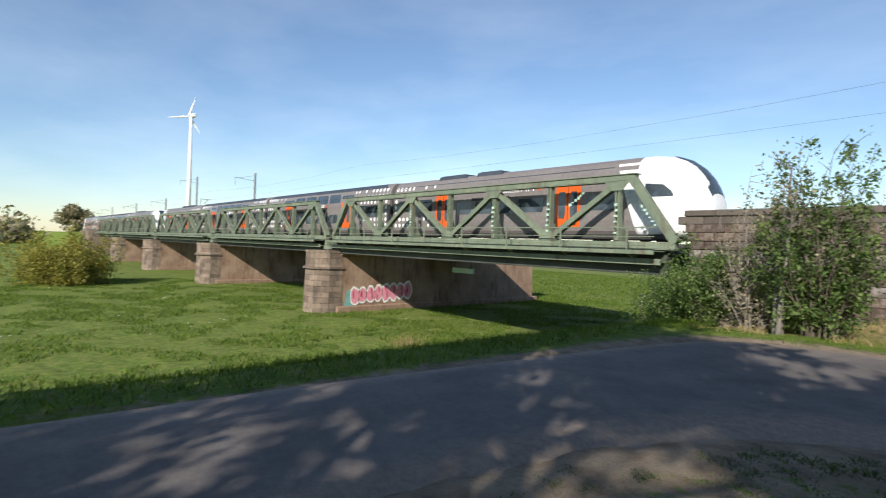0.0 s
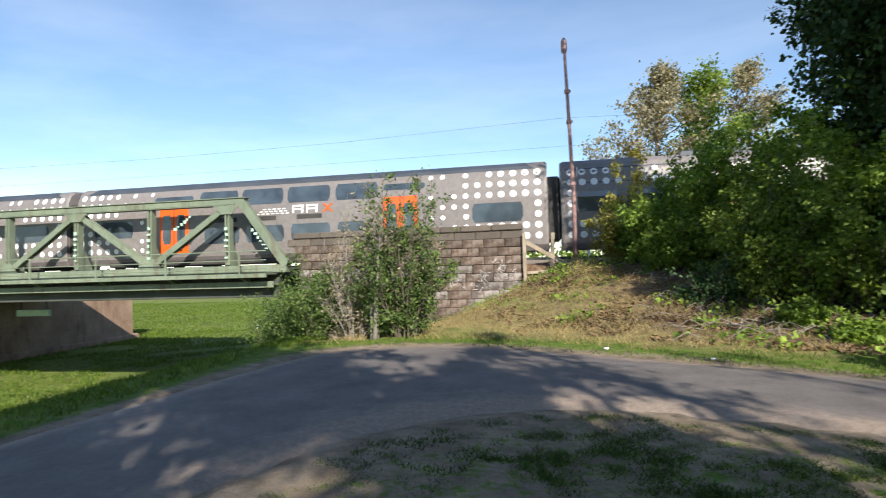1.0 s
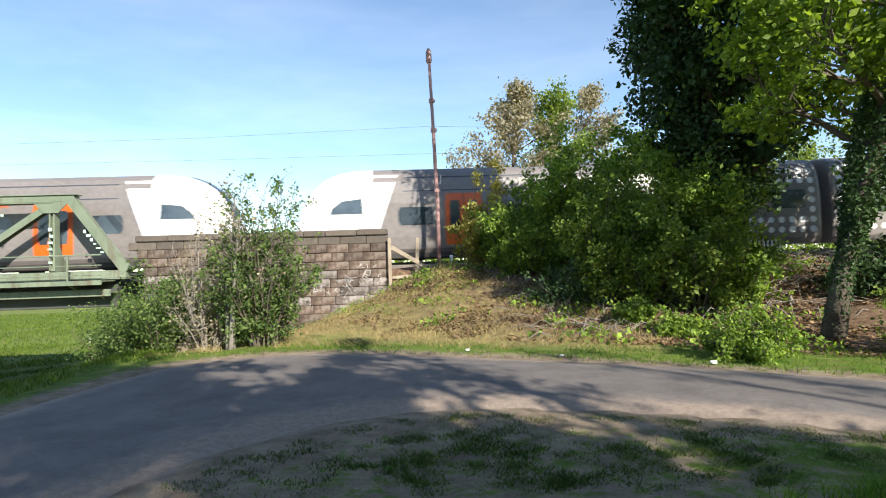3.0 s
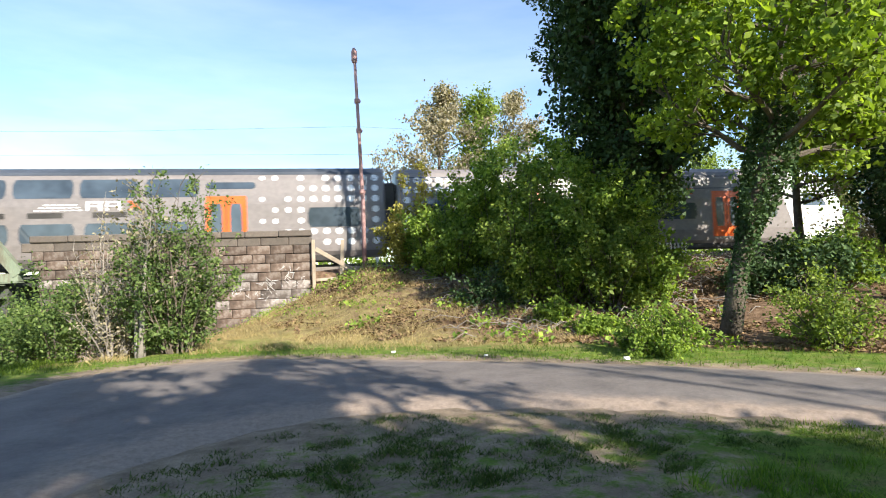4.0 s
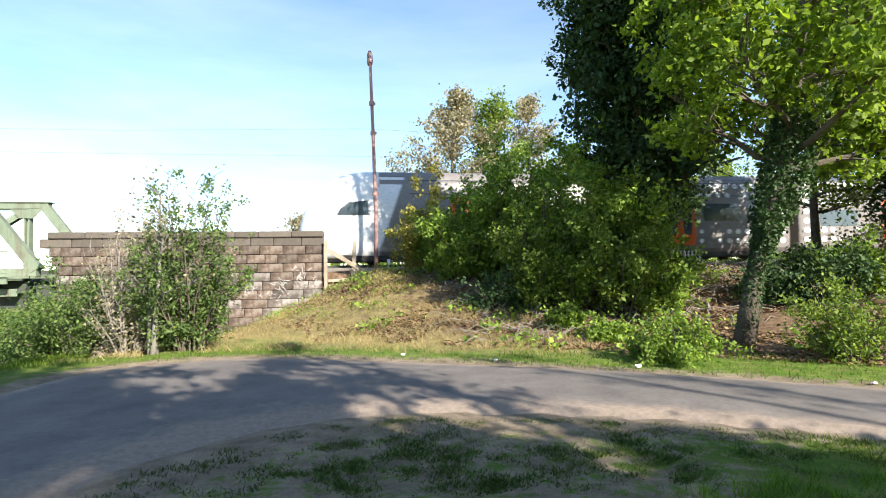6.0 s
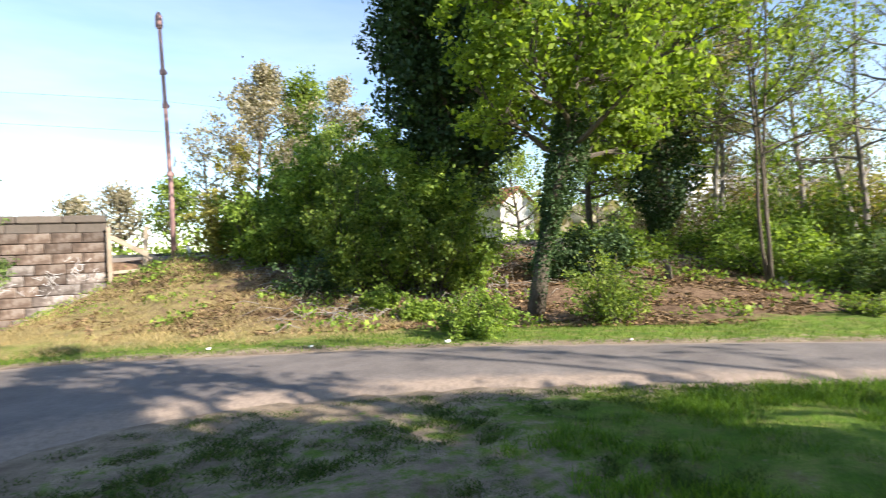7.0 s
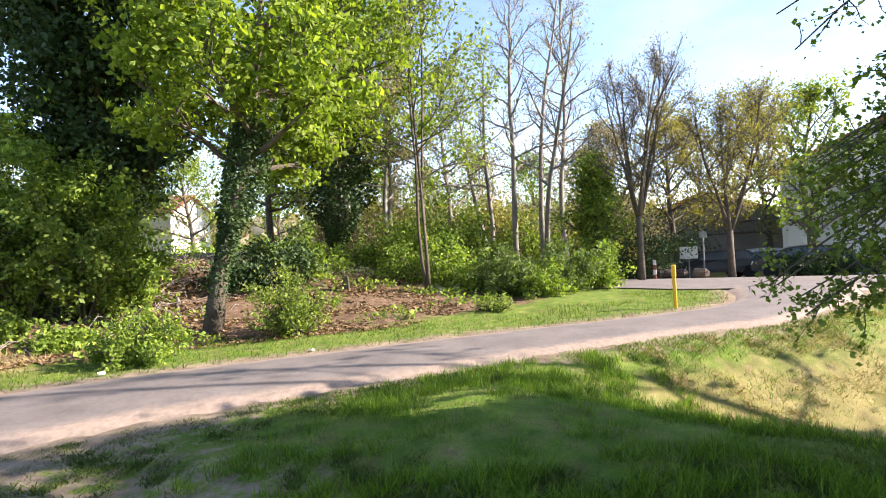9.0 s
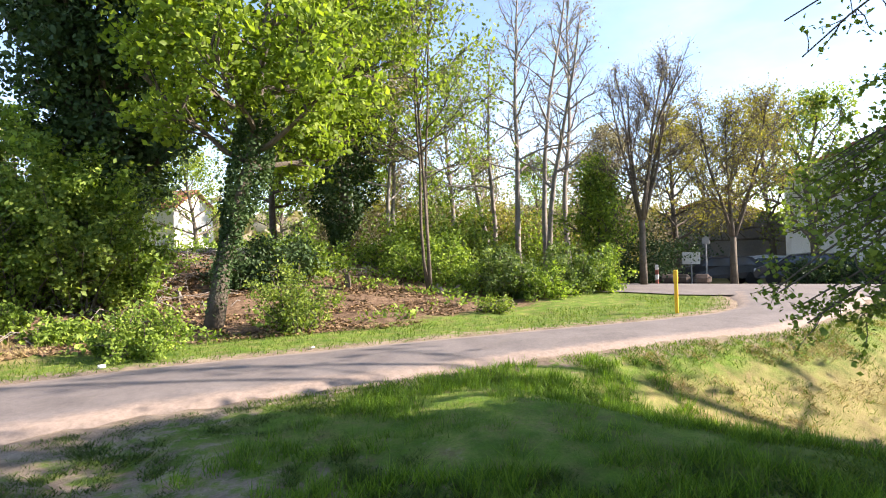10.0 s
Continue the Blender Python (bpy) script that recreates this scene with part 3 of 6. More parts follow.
def girder_span():
    """A plain deck span of the second track pair, behind the trusses."""
    root = thing("girder_span", "dark steel plate girder railway bridge span", "bridge", pose(SPAN0, 0, 0), "girder spans behind the trusses")
    for y in (34.2, 37.4, 40.6):
        part("plate_girder", Geo().box((-SPAN / 2, y, DECK_Z - 0.8), (SPAN, 0.3, 1.2), 0.02), STEEL_DARK, root)
    part("deck", Geo().box((-SPAN / 2, 37.5, DECK_Z - 0.15), (SPAN, 7.6, 0.16)), STEEL_DARK, root)
    return root


deck_span = girder_span()
for i in range(1, 5):
    copy_thing(deck_span, pose(SPAN0 - PITCH * i, 0, 0))
hanger = thing("inspection_beam", "pale green inspection beam hung under the bridge deck", "beam", pose(-34.2, 31.0, -0.55))
part("beam", Geo().box((0, 0, 0), (2.6, 0.25, 0.42), 0.03), GRAF_GREEN, hanger)
for dx in (-1.0, 1.0):
    part("hanger_rod", Geo().box((dx, 0, 0.7), (0.05, 0.05, 1.2)), STEEL_DARK, hanger)
marks = thing("truss_graffiti", "pale mint spray marks on the bridge posts", "graffiti", pose(SPAN0, TRUSS_Y - 0.25, DECK_Z))
rm = random.Random(3)
for xa, za, xb_, zb in ((-2.6, 0.7, -2.6, 2.4), (-6.95, 0.8, -6.95, 2.6), (-11.3, 0.8, -11.3, 2.5), (-1.2, 2.0, -0.35, 0.9), (-5.4, 2.2, -4.4, 2.9), (-19.9, 1.2, -19.9, 2.4)):
    for k in range(6):
        u = k / 6
        cx, cz = xa + (xb_ - xa) * u, za + (zb - za) * u
        part("mark", Geo().box((cx + rm.uniform(-0.03, 0.03), 0.0, cz), (rm.uniform(0.1, 0.2), 0.012, rm.uniform(0.05, 0.16))), GRAF_GREEN, marks)


def pier(x):
    root = thing("bridge_pier", "weathered stone bridge pier with a cutwater nose and stains", "bridge pier", pose(x, 0, 0), "piers of the railway bridge")
    top = DECK_Z - 1.25
    part("shaft", Geo().loft([[(sx * (1.55 + 0.14 * k), y, z) for sx, y in ((-1, 24.6), (1, 24.6), (1, 51), (-1, 51))] for k, z in ((1, -5.6), (0, top))]), PIER, root)
    part("cap", Geo().box((0, 38, top + 0.0), (3.5, 26.6, 0.5), 0.06), PIER, root)
    part("plinth", Geo().box((0, 38, -4.75), (3.8, 27.4, 0.9), 0.1), PIER, root)
    prof = [(-1.6, 24.9), (-1.6, 23.6), (-0.9, 22.5), (0.9, 22.5), (1.6, 23.6), (1.6, 24.9)]
    for j in range(11):
        z = -5.0 + 0.5 * j
        s = 1.06 - 0.006 * j
        for a, b in zip(prof[:-1], prof[1:]):
            n = 1 if (j + (a[0] > 0)) % 2 else 2
            for u in range(n):
                p, q = ((a[0] + (b[0] - a[0]) * t, a[1] + (b[1] - a[1]) * t) for t in (u / n + 0.006, (u + 1) / n - 0.006))
                cx, cy = 0.0, 24.6
                poly = [(p[0] * s, cy + (p[1] - cy) * s), (q[0] * s, cy + (q[1] - cy) * s), (q[0] * 0.7, cy + (q[1] - cy) * 0.7), (p[0] * 0.7, cy + (p[1] - cy) * 0.7)]
                part("stone", Geo().prism(poly, z + 0.012, z + 0.488), PIER_NOSE, root)
    part("nose_core", Geo().prism([(px * 0.97, 24.6 + (py - 24.6) * 0.97) for px, py in prof], -5.6, 0.48), MORTAR, root)
    part("nose_band", Geo().prism([(px * 1.1, 24.6 + (py - 24.6) * 1.12) for px, py in prof], -0.95, -0.75), PIER_NOSE, root)
    part("nose_cap", Geo().prism([(px * 1.02, 24.6 + (py - 24.6) * 1.02) for px, py in prof], 0.48, 0.72), PIER_NOSE, root)
    part("bearing", Geo().box((0, TRUSS_Y, 0.95), (1.6, 0.6, 0.3), 0.03).box((-0.6, TRUSS_Y, 1.35), (0.3, 0.4, 0.6)).box((0.6, TRUSS_Y, 1.35), (0.3, 0.4, 0.6)), STEEL_GREEN, root)
    return root


for x in PIERS:
    pier(x)

# graffiti on the nearest pier
gx = PIERS[0] + 1.69
rg = random.Random(5)
graf = thing("graffiti", "pink and crimson bubble graffiti sprayed on the bridge pier", "graffiti", pose(gx, 0, 0))
for i in range(8):
    y = 26.2 + 0.86 * i
    zc, h = -3.45 + 0.06 * i, 0.85 + rg.uniform(-0.1, 0.12)
    blob = [(math.cos(a) * 0.52 * rg.uniform(0.85, 1.1), math.sin(a) * h * rg.uniform(0.9, 1.08)) for a in np.linspace(0, 6.283, 11)[:-1]]

    def patch(off, k, kz, dy=0.0, dz=0.0):
        return Geo().raw([(off, y + dy + u * k, zc + dz + v * kz) for u, v in blob], [tuple(range(10))])

    swirl = part("swirl", patch(0.012, 1.08, 1.06), WHITE_PAINT, graf, "white-outlined sprayed bubble shape")
    part("fill", patch(0.018, 0.86, 0.84), PINK, swirl, "pink fill")
    for k in range(2):
        part("gap", patch(0.024 + 0.003 * k, 0.13, 0.4, rg.uniform(-0.2, 0.2), rg.uniform(-0.4, 0.4)), PINK_DARK, swirl, "crimson stroke")
part("side_patch", Geo().raw([(0.008, 25.1, -4.3), (0.008, 26.0, -4.4), (0.008, 26.1, -2.7), (0.008, 25.4, -2.9)], [(0, 1, 2, 3)]), TEAL, graf)


# ---------------------------------------------------------------- abutment wall
def build_abutment():
    x0, x1, y, zb, zt = -11.05, -1.1, 23.0, -5.0, 2.82
    wall = tagged(part("wall_abutment", Geo().box(((x0 + x1) / 2, y + 0.62, (zb + zt) / 2), (x1 - x0, 0.84, zt - zb)).box((x0 + 0.5, y + 11.5, (zb + zt - 1.6) / 2), (1.0, 21, zt - zb - 1.6)), MORTAR, None, "old sandstone block railway abutment wall with white graffiti scrawls"), "", "wall", kind="structure")
    rng = random.Random(11)
    kinds = {}
    for w in range(4, 13):
        for v in range(2):
            g = Geo().box((0, 0, 0), (w * 0.1 - 0.014, 0.42, 0.346), 0.022 + 0.008 * v)
            g.v = [(a + rng.uniform(-0.006, 0.006), b + rng.uniform(-0.014, 0.014), c + rng.uniform(-0.006, 0.006)) for a, b, c in g.v]
            kinds[w, v] = {m: g.mesh("stone", m) for m in (STONE, STONE_PALE)}
    for row in range(21):
        z = zt - 0.18 - 0.36 * row
        x = x1
        while x > x0 + 0.15:
            w = min(rng.choice((5, 6, 7, 8, 9, 10, 12)), int((x - x0) * 10 + 0.5))
            if w < 4:
                w = 4
            pale = z < 1.75 and math.sin(x * 1.9 + row * 0.8) + 0.6 * math.sin(x * 4.3 - row) > -0.15
            ob = part("stone", kinds[w, rng.randrange(2)][STONE_PALE if pale else STONE], None, wall)
            ob.location = (x - w * 0.05, y + 0.2 + rng.uniform(-0.012, 0.012), z)
            x -= w * 0.1
    cop = {w: Geo().box((0, 0, 0), (w - 0.012, 0.62, 0.34), 0.025).mesh("coping_stone", COPING) for w in (0.9, 1.1, 1.3)}
    cop2 = {w: Geo().box((0, 0, 0), (w - 0.012, 0.78, 0.26), 0.035).mesh("coping_stone", COPING) for w in (0.9, 1.1, 1.3)}
    for meshes, z in ((cop, 2.99), (cop2, 3.29)):
        x = x1 + 0.04
        while x > x0:
            w = rng.choice((0.9, 1.1, 1.3))
            ob = part("coping_stone", meshes[w], None, wall)
            ob.location = (x - w / 2, y + 0.36, z + rng.uniform(-0.008, 0.008))
            x -= w
    sc = Geo()
    for cx, cz in ((-1.9, 1.75), (-2.4, 1.35), (-1.7, 1.3), (-3.0, 1.15), (-3.9, 1.05), (-2.6, 0.8), (-9.8, 1.4), (-9.0, 1.0)):
        for k in range(9):
            a, b = cx + rng.uniform(-0.4, 0.4), cz + rng.uniform(-0.25, 0.25)
            sc.beam((a, y - 0.03, b), (a + rng.uniform(-0.25, 0.25), y - 0.03, b + rng.uniform(-0.22, 0.22)), 0.01, 0.02)
    tagged(part("wall_graffiti", sc, FADED_PAINT, None, "white scrawled spray lines on the abutment stones"), "", "graffiti", kind="stuff")


build_abutment()

# track bed beyond the abutment
bed = Geo()
bed.loft([[(x, 24.3, 1.3), (x, 25.2, RAIL_Z - 0.12), (x, 33.5, RAIL_Z - 0.12), (x, 34.4, 1.3)] for x in (-11.6, 60, 420)], close=False, cap=False)
tagged(part("track_bed", bed, BALLAST, None, "brown stone ballast railway track bed"), "", "track bed", kind="structure")
for y in (26.4, 27.9):
    tagged(part("rail", Geo().box((200, y, RAIL_Z - 0.06), (424, 0.07, 0.15)), STEEL_DARK, None, "worn steel railway rail on ballast"), "", "rail", kind="structure")


# ---------------------------------------------------------------- trains
CAR_L = 25.7
HALF = [(0.0, 0.32), (1.18, 0.34), (1.36, 0.62), (1.41, 1.2), (1.41, 2.85), (1.36, 3.35), (1.25, 3.98), (1.06, 4.36), (0.76, 4.58), (0.0, 4.66)]


def side_y(z, zs=1.0):
    """Half width of the body at a height."""
    hz = [p[1] for p in HALF[1:]]
    hy = [p[0] for p in HALF[1:]]
    return float(np.interp(z / zs, hz, hy))


def ring(x, zs=1.0, ws=1.0):
    pts = [(x, -w * ws, z * zs if z > 1 else z) for w, z in HALF] + [(x, w * ws, z * zs if z > 1 else z) for w, z in HALF[-2:0:-1]]
    return pts


def on_side(geo, x0, x1, z0, z1, zs, off, rows=3, side=-1, corner=0.12):
    """A patch that follows the body's side, with clipped corners."""
    zz = np.linspace(z0, z1, rows + 1)
    rings = []
    for i, z in enumerate(zz):
        c = corner if i in (0, rows) else 0.0
        y = side * (side_y(z, zs) + off)
        rings.append([(x0 + c, y, z), (x1 - c, y, z)])
    geo.loft(rings, close=False, cap=False)
    return geo


def dots(geo, x0, x1, rng, zs, z0=1.05, z1=4.05, keep=lambda u, r: True, left_solid=True):
    cols = int((x1 - x0) / 0.52)
    for i in range(cols + 1):
        u = i / max(cols, 1)
        x = x0 + i * (x1 - x0) / max(cols, 1)
        for r in range(7):
            z = z0 + r * (z1 - z0) / 6
            dense = (1 - u) if left_solid else u
            if rng.random() < 0.5 + 0.75 * dense and keep(x, z):
                rad = 0.115 + 0.05 * min(1, dense * 1.3)
                for side in (-1,):
                    n = 10
                    geo.raw([(x + rad * math.cos(6.283 * k / n), side * (side_y(z + rad * math.sin(6.283 * k / n), zs) + 0.014), z + rad * math.sin(6.283 * k / n)) for k in range(n)], [tuple(range(n))])


def doors(car, xs, zs, z0=0.78, z1=3.22):
    for x in xs:
        for side in (-1, 1):
            g = Geo()
            on_side(g, x - 0.88, x + 0.88, z0, z1, zs, 0.012, 6, side, 0.03)
            d = part("door", g, ORANGE, car, "bright orange double-leaf door")
            for s in (-0.42, 0.42):
                w = Geo()
                on_side(w, x + s - 0.25, x + s + 0.25, z0 + 0.55, z1 - 0.35, zs, 0.02, 5, side, 0.06)
                part("pane", w, GLASS, d)
            part("seam", on_side(Geo(), x - 0.02, x + 0.02, z0, z1, zs, 0.018, 6, side, 0.0), CAR_UNDER, d)


def windows(car, spans, z0, z1, zs):
    for a, b in spans:
        for side in (-1, 1):
            part("window", on_side(Geo(), a, b, z0, z1, zs, 0.012, 4, side, 0.1), GLASS, car)


def underframe(car, xs):
    g = Geo().box((0, 0, 0.42), (CAR_L - 4, 2.5, 0.5), 0.05)
    for x in xs:
        g.box((x, 0, 0.45), (3.2, 2.3, 0.35), 0.05)
        for dx in (-1.2, 1.2):
            for y in (-0.85, 0.85):
                n = 14
                g.loft([[(x + dx + 0.43 * math.cos(6.283 * k / n), y + s, 0.44 + 0.43 * math.sin(6.283 * k / n)) for k in range(n)] for s in (-0.07, 0.07)])
    part("bogie_frame", g, CAR_UNDER, car, "dark bogies and underframe")


def logo(car, x, z, k=0.7):
    """White bars and blocks with an orange cross, k times full size."""
    g = Geo()

    def bar(x0, x1, z0, z1):
        on_side(g, x + x0 * k, x + x1 * k, z + z0 * k, z + z1 * k, 1, 0.016, 1, -1, 0.0)

    for i in range(3):
        for n in range(7 - i):
            bar(n * 0.3 + i * 0.2, n * 0.3 + i * 0.2 + 0.2, i * 0.13, i * 0.13 + 0.06)
    for n in range(2):
        bar(2.2 + n * 0.85, 2.9 + n * 0.85, 0.36, 0.46)
        bar(2.2 + n * 0.85, 2.3 + n * 0.85, 0, 0.4)
        bar(2.75 + n * 0.85, 2.87 + n * 0.85, 0, 0.4)
        bar(2.2 + n * 0.85, 2.85 + n * 0.85, 0.18, 0.26)
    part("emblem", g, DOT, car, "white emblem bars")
    o = Geo()
    y = -(side_y(z + 0.2) + 0.016)
    for s in (1, -1):
        o.raw([(x + u * k, y, z + v * k) for u, v in ((4.0, 0.23 - s * 0.23), (4.15, 0.23 - s * 0.23), (4.65, 0.23 + s * 0.23), (4.5, 0.23 + s * 0.23))], [(0, 1, 2, 3)])
    part("emblem_cross", o, ORANGE, car, "orange crossed strokes")


def middle_car(train, x, seed):
    rng = random.Random(seed)
    g = Geo().loft([ring(-CAR_L / 2, 0.985, 0.97), ring(-CAR_L / 2 + 0.12), ring(CAR_L / 2 - 0.12), ring(CAR_L / 2, 0.985, 0.97)])
    car = part("double_deck_car", g, CAR_BODY, train, "grey double-deck coach with white dots and orange doors")
    car.location.x = x
    roof = Geo()
    for side in (-1, 1):
        roof.loft([[(xx, side * (side_y(z) + 0.012), z) for xx in (-CAR_L / 2 + e, CAR_L / 2 - e)] for z, e in ((4.22, 0.5), (4.36, 0.8), (4.58, 1.0))] + [[(-CAR_L / 2 + 1.4, 0, 4.69), (CAR_L / 2 - 1.4, 0, 4.69)]], close=False, cap=False)
    part("roof_panel", roof, CAR_ROOF, car, "dark blue-grey roof panels")
    doors(car, (-6.7, 5.75), 1.0)
    ups = [(-7.9, -5.6), (-5.2, -3.0), (-2.75, -0.45), (-0.2, 2.1), (2.4, 4.6), (4.9, 7.0)]
    windows(car, ups[1:5], 3.2, 4.02, 1.0)
    windows(car, (ups[0], ups[5]), 3.55, 3.86, 1.0)
    windows(car, [(-4.9, -2.9), (-2.5, -0.4), (0.0, 2.1), (2.5, 4.2)], 1.25, 2.1, 1.0)
    windows(car, [(-11.6, -9.2), (9.3, 11.7)], 1.75, 2.65, 1.0)
    for a, b in ((-4.6, -3.0), (-2.2, -0.8), (0.3, 1.7)):
        part("vent", on_side(Geo(), a, b, 2.35, 2.58, 1, 0.012, 1, -1, 0.02), CAR_UNDER, car)

    def keep(u, z):
        return not (abs(abs(u) - 10.45) < 1.4 and 1.6 < z < 2.8)

    d = Geo()
    dots(d, -CAR_L / 2 + 0.45, -8.1, rng, 1.0, keep=keep, left_solid=True)
    dots(d, 7.3, CAR_L / 2 - 0.45, rng, 1.0, keep=keep, left_solid=False)
    tagged(part("dot_pattern", d, DOT, car, "white dot pattern"), kind="stuff")
    logo(car, -1.9, 2.65, 0.9)
    underframe(car, (-9.3, 9.3))
    part("gangway", Geo().box((CAR_L / 2 + 0.2, 0, 2.3), (0.75, 2.3, 3.0), 0.1), CAR_UNDER, car)
    return car


def end_car(train, x, flip, seed):
    """The cab car: local nose towards +x, or towards -x when flipped."""
    rng = random.Random(seed)
    f = -1 if flip else 1
    zs = 0.985
    L = CAR_L
    secs = [(-L / 2, 0.985, 0.97, 0), (-L / 2 + 0.12, 1, 1, 0), (L / 2 - 4.2, 1, 1, 0), (L / 2 - 3.0, 0.995, 1, 0), (L / 2 - 2.2, 0.97, 0.985, 0), (L / 2 - 1.55, 0.915, 0.96, 0), (L / 2 - 1.0, 0.83, 0.91, 0), (L / 2 - 0.5, 0.7, 0.82, 0), (L / 2 - 0.17, 0.53, 0.68, 0), (L / 2, 0.38, 0.5, 0)]

    def sect(xx):
        xs = [s[0] for s in secs]
        return float(np.interp(xx, xs, [s[1] for s in secs])), float(np.interp(xx, xs, [s[2] for s in secs]))

    def shell(x0, x1, off, n):
        rings = []
        for xx in np.linspace(x0, x1, n):
            k, w = sect(xx)
            rings.append([(f * xx, y * (w + off / 1.4), z * (1 + off / 3)) for _, y, z in ring(0, zs * k)])
        return rings

    g = Geo().loft([r for r in shell(-L / 2, -L / 2 + 0.12, 0, 2)] + shell(L / 2 - 3.75, L / 2 - 3.75, 0, 1))
    car = part("cab_car", g, CAR_BODY, train, "grey single-deck cab coach with a white rounded nose")
    car.location.x = x
    part("nose", Geo().loft(shell(L / 2 - 3.75, L / 2, 0.0, 26)), CAR_WHITE, car, "white streamlined train nose", smooth=True)
    # slanting white flank behind the nose
    for side in (-1, 1):
        flank = Geo()
        zz = np.linspace(0.75, 4.2, 9)
        flank.loft([[(f * (L / 2 - 3.75 - 0.35 * (z - 0.7)), side * (side_y(z, zs) + 0.012), z) for z in zz], [(f * (L / 2 - 3.65), side * (side_y(z, zs) + 0.012), z) for z in zz]], close=False, cap=False)
        part("white_flank", flank, CAR_WHITE, car, "white flank panel")
    # windscreen wraps the nose
    ws = Geo()
    rows = []
    for xx in np.linspace(L / 2 - 2.3, L / 2 - 0.2, 12):
        k, w = sect(xx)
        top = HALF[-1][1] * zs * k
        rows.append([(f * (xx + 0.03), 1.0 * w * t * 1.02, top + 0.03 - 0.42 * abs(t) ** 2.2 * k) for t in np.linspace(-1, 1, 13)])
    ws.loft(rows, close=False, cap=False)
    part("windscreen", ws, GLASS, car, "dark wraparound windscreen")
    for side in (-1, 1):
        k, w = sect(L / 2 - 3.2)
        a = [(L / 2 - 3.3, 2.35), (L / 2 - 1.75, 2.35), (L / 2 - 1.85, 2.6), (L / 2 - 2.3, 2.95), (L / 2 - 3.25, 3.05)]
        part("cab_window", Geo().raw([(f * xx, side * (side_y(z, zs * sect(xx)[0]) * sect(xx)[1] + 0.03), z) for xx, z in a], [tuple(range(5))]), GLASS, car)
        lamp = Geo().box((f * (L / 2 - 0.55), side * 0.78, 1.45), (0.3, 0.28, 0.14), 0.03)
        part("headlamp", lamp, DOT, car)
    part("coupler", Geo().box((f * (L / 2 + 0.2), 0, 0.75), (0.9, 0.4, 0.35), 0.05), CAR_UNDER, car)
    part("skirt", Geo().box((f * (L / 2 - 1.6), 0, 0.42), (2.8, 2.2, 0.5), 0.15), CAR_UNDER, car)
    doors(car, (f * 4.8, -f * 6.4), zs)
    lo = [(6.2, 7.9), (-4.9, -3.4), (-3.0, -1.4), (-1.0, 0.5), (0.9, 3.0)]
    hi = [(-12.1, -10.3), (-9.9, -7.7)]
    windows(car, [tuple(sorted((f * a, f * b))) for a, b in lo], 1.75, 2.6, zs)
    windows(car, [tuple(sorted((f * a, f * b))) for a, b in hi], 2.05, 2.95, zs)
    for a, b in ((-3.4, -2.2), (-1.0, 0.2)):
        p, q = sorted((f * a, f * b))
        part("vent", on_side(Geo(), p, q, 2.65, 2.85, zs, 0.012, 1, -1, 0.02), CAR_UNDER, car)
    for a, b in ((-7.6, -4.4), (-3.5, -0.9)):
        p, q = sorted((f * a, f * b))
        roof = Geo().loft([[(p + e, -w, z), (q - e, -w, z), (q - e, w, z), (p + e, w, z)] for e, w, z in ((0, 0.95, 4.3), (0.15, 0.9, 4.62), (0.4, 0.75, 4.7))])
        part("roof_unit", roof, CAR_ROOF, car, "dark roof air units")
    line = Geo()
    for zz in (3.35, 4.02):
        p, q = sorted((-f * L / 2 + f * 0.2, f * (L / 2 - 5.2)))
        on_side(line, p, q, zz, zz + 0.05, zs, 0.008, 1, -1, 0.0)
    part("body_seam", line, CAR_ROOF, car)

    def keep(u, z):
        return not any(min(f * a, f * b) - 0.2 < u < max(f * a, f * b) + 0.2 and 1.35 < z < 2.5 for a, b in lo) and not any(min(f * a, f * b) - 0.2 < u < max(f * a, f * b) + 0.2 and 1.85 < z < 3.15 for a, b in hi)

    d = Geo()
    a, b = sorted((-f * (L / 2 - 0.45), -f * 7.6))
    dots(d, a, b, rng, zs, 1.0, 3.9, keep, left_solid=not flip)
    tagged(part("dot_pattern", d, DOT, car, "white dot pattern"), kind="stuff")
    if not flip:
        logo(car, -0.4, 3.05)
    else:
        logo(car, -1.6, 3.05)
    underframe(car, (-f * 9.3, f * 8.2))
    return car


UNIT = 4 * 26.3


def train():
    root = thing("train", "grey electric passenger train with orange doors, white dots and white noses", "train", pose(0, 0, 0), "coupled train units")
    end_car(root, -13.0, False, 1)
    middle_car(root, -13.0 - 26.3, 2)
    middle_car(root, -13.0 - 52.6, 3)
    end_car(root, -13.0 - 78.9, True, 4)
    g = Geo()
    for s in (-1, 1):
        g.beam((-81.5, 0.5 * s, 4.5), (-82.7, 0.35 * s, 5.0), 0.05, 0.05).beam((-82.7, 0.35 * s, 5.0), (-81.3, 0.5 * s, 5.55), 0.04, 0.04)
    g.box((-81.3, 0, 5.58), (0.3, 1.6, 0.05)).box((-81.6, 0, 4.5), (1.6, 1.2, 0.12))
    part("pantograph", g, CAR_UNDER, root)
    return root


lead_train = train()
tail_train = copy_thing(lead_train, pose(0, 0, 0))
TRAIN_Y, SPEED, NOSE = 27.15, 36.85, -11.4


# ---------------------------------------------------------------- plants
def polar(yaw, d):
    a = radians(yaw)
    return -math.sin(a) * d, math.cos(a) * d


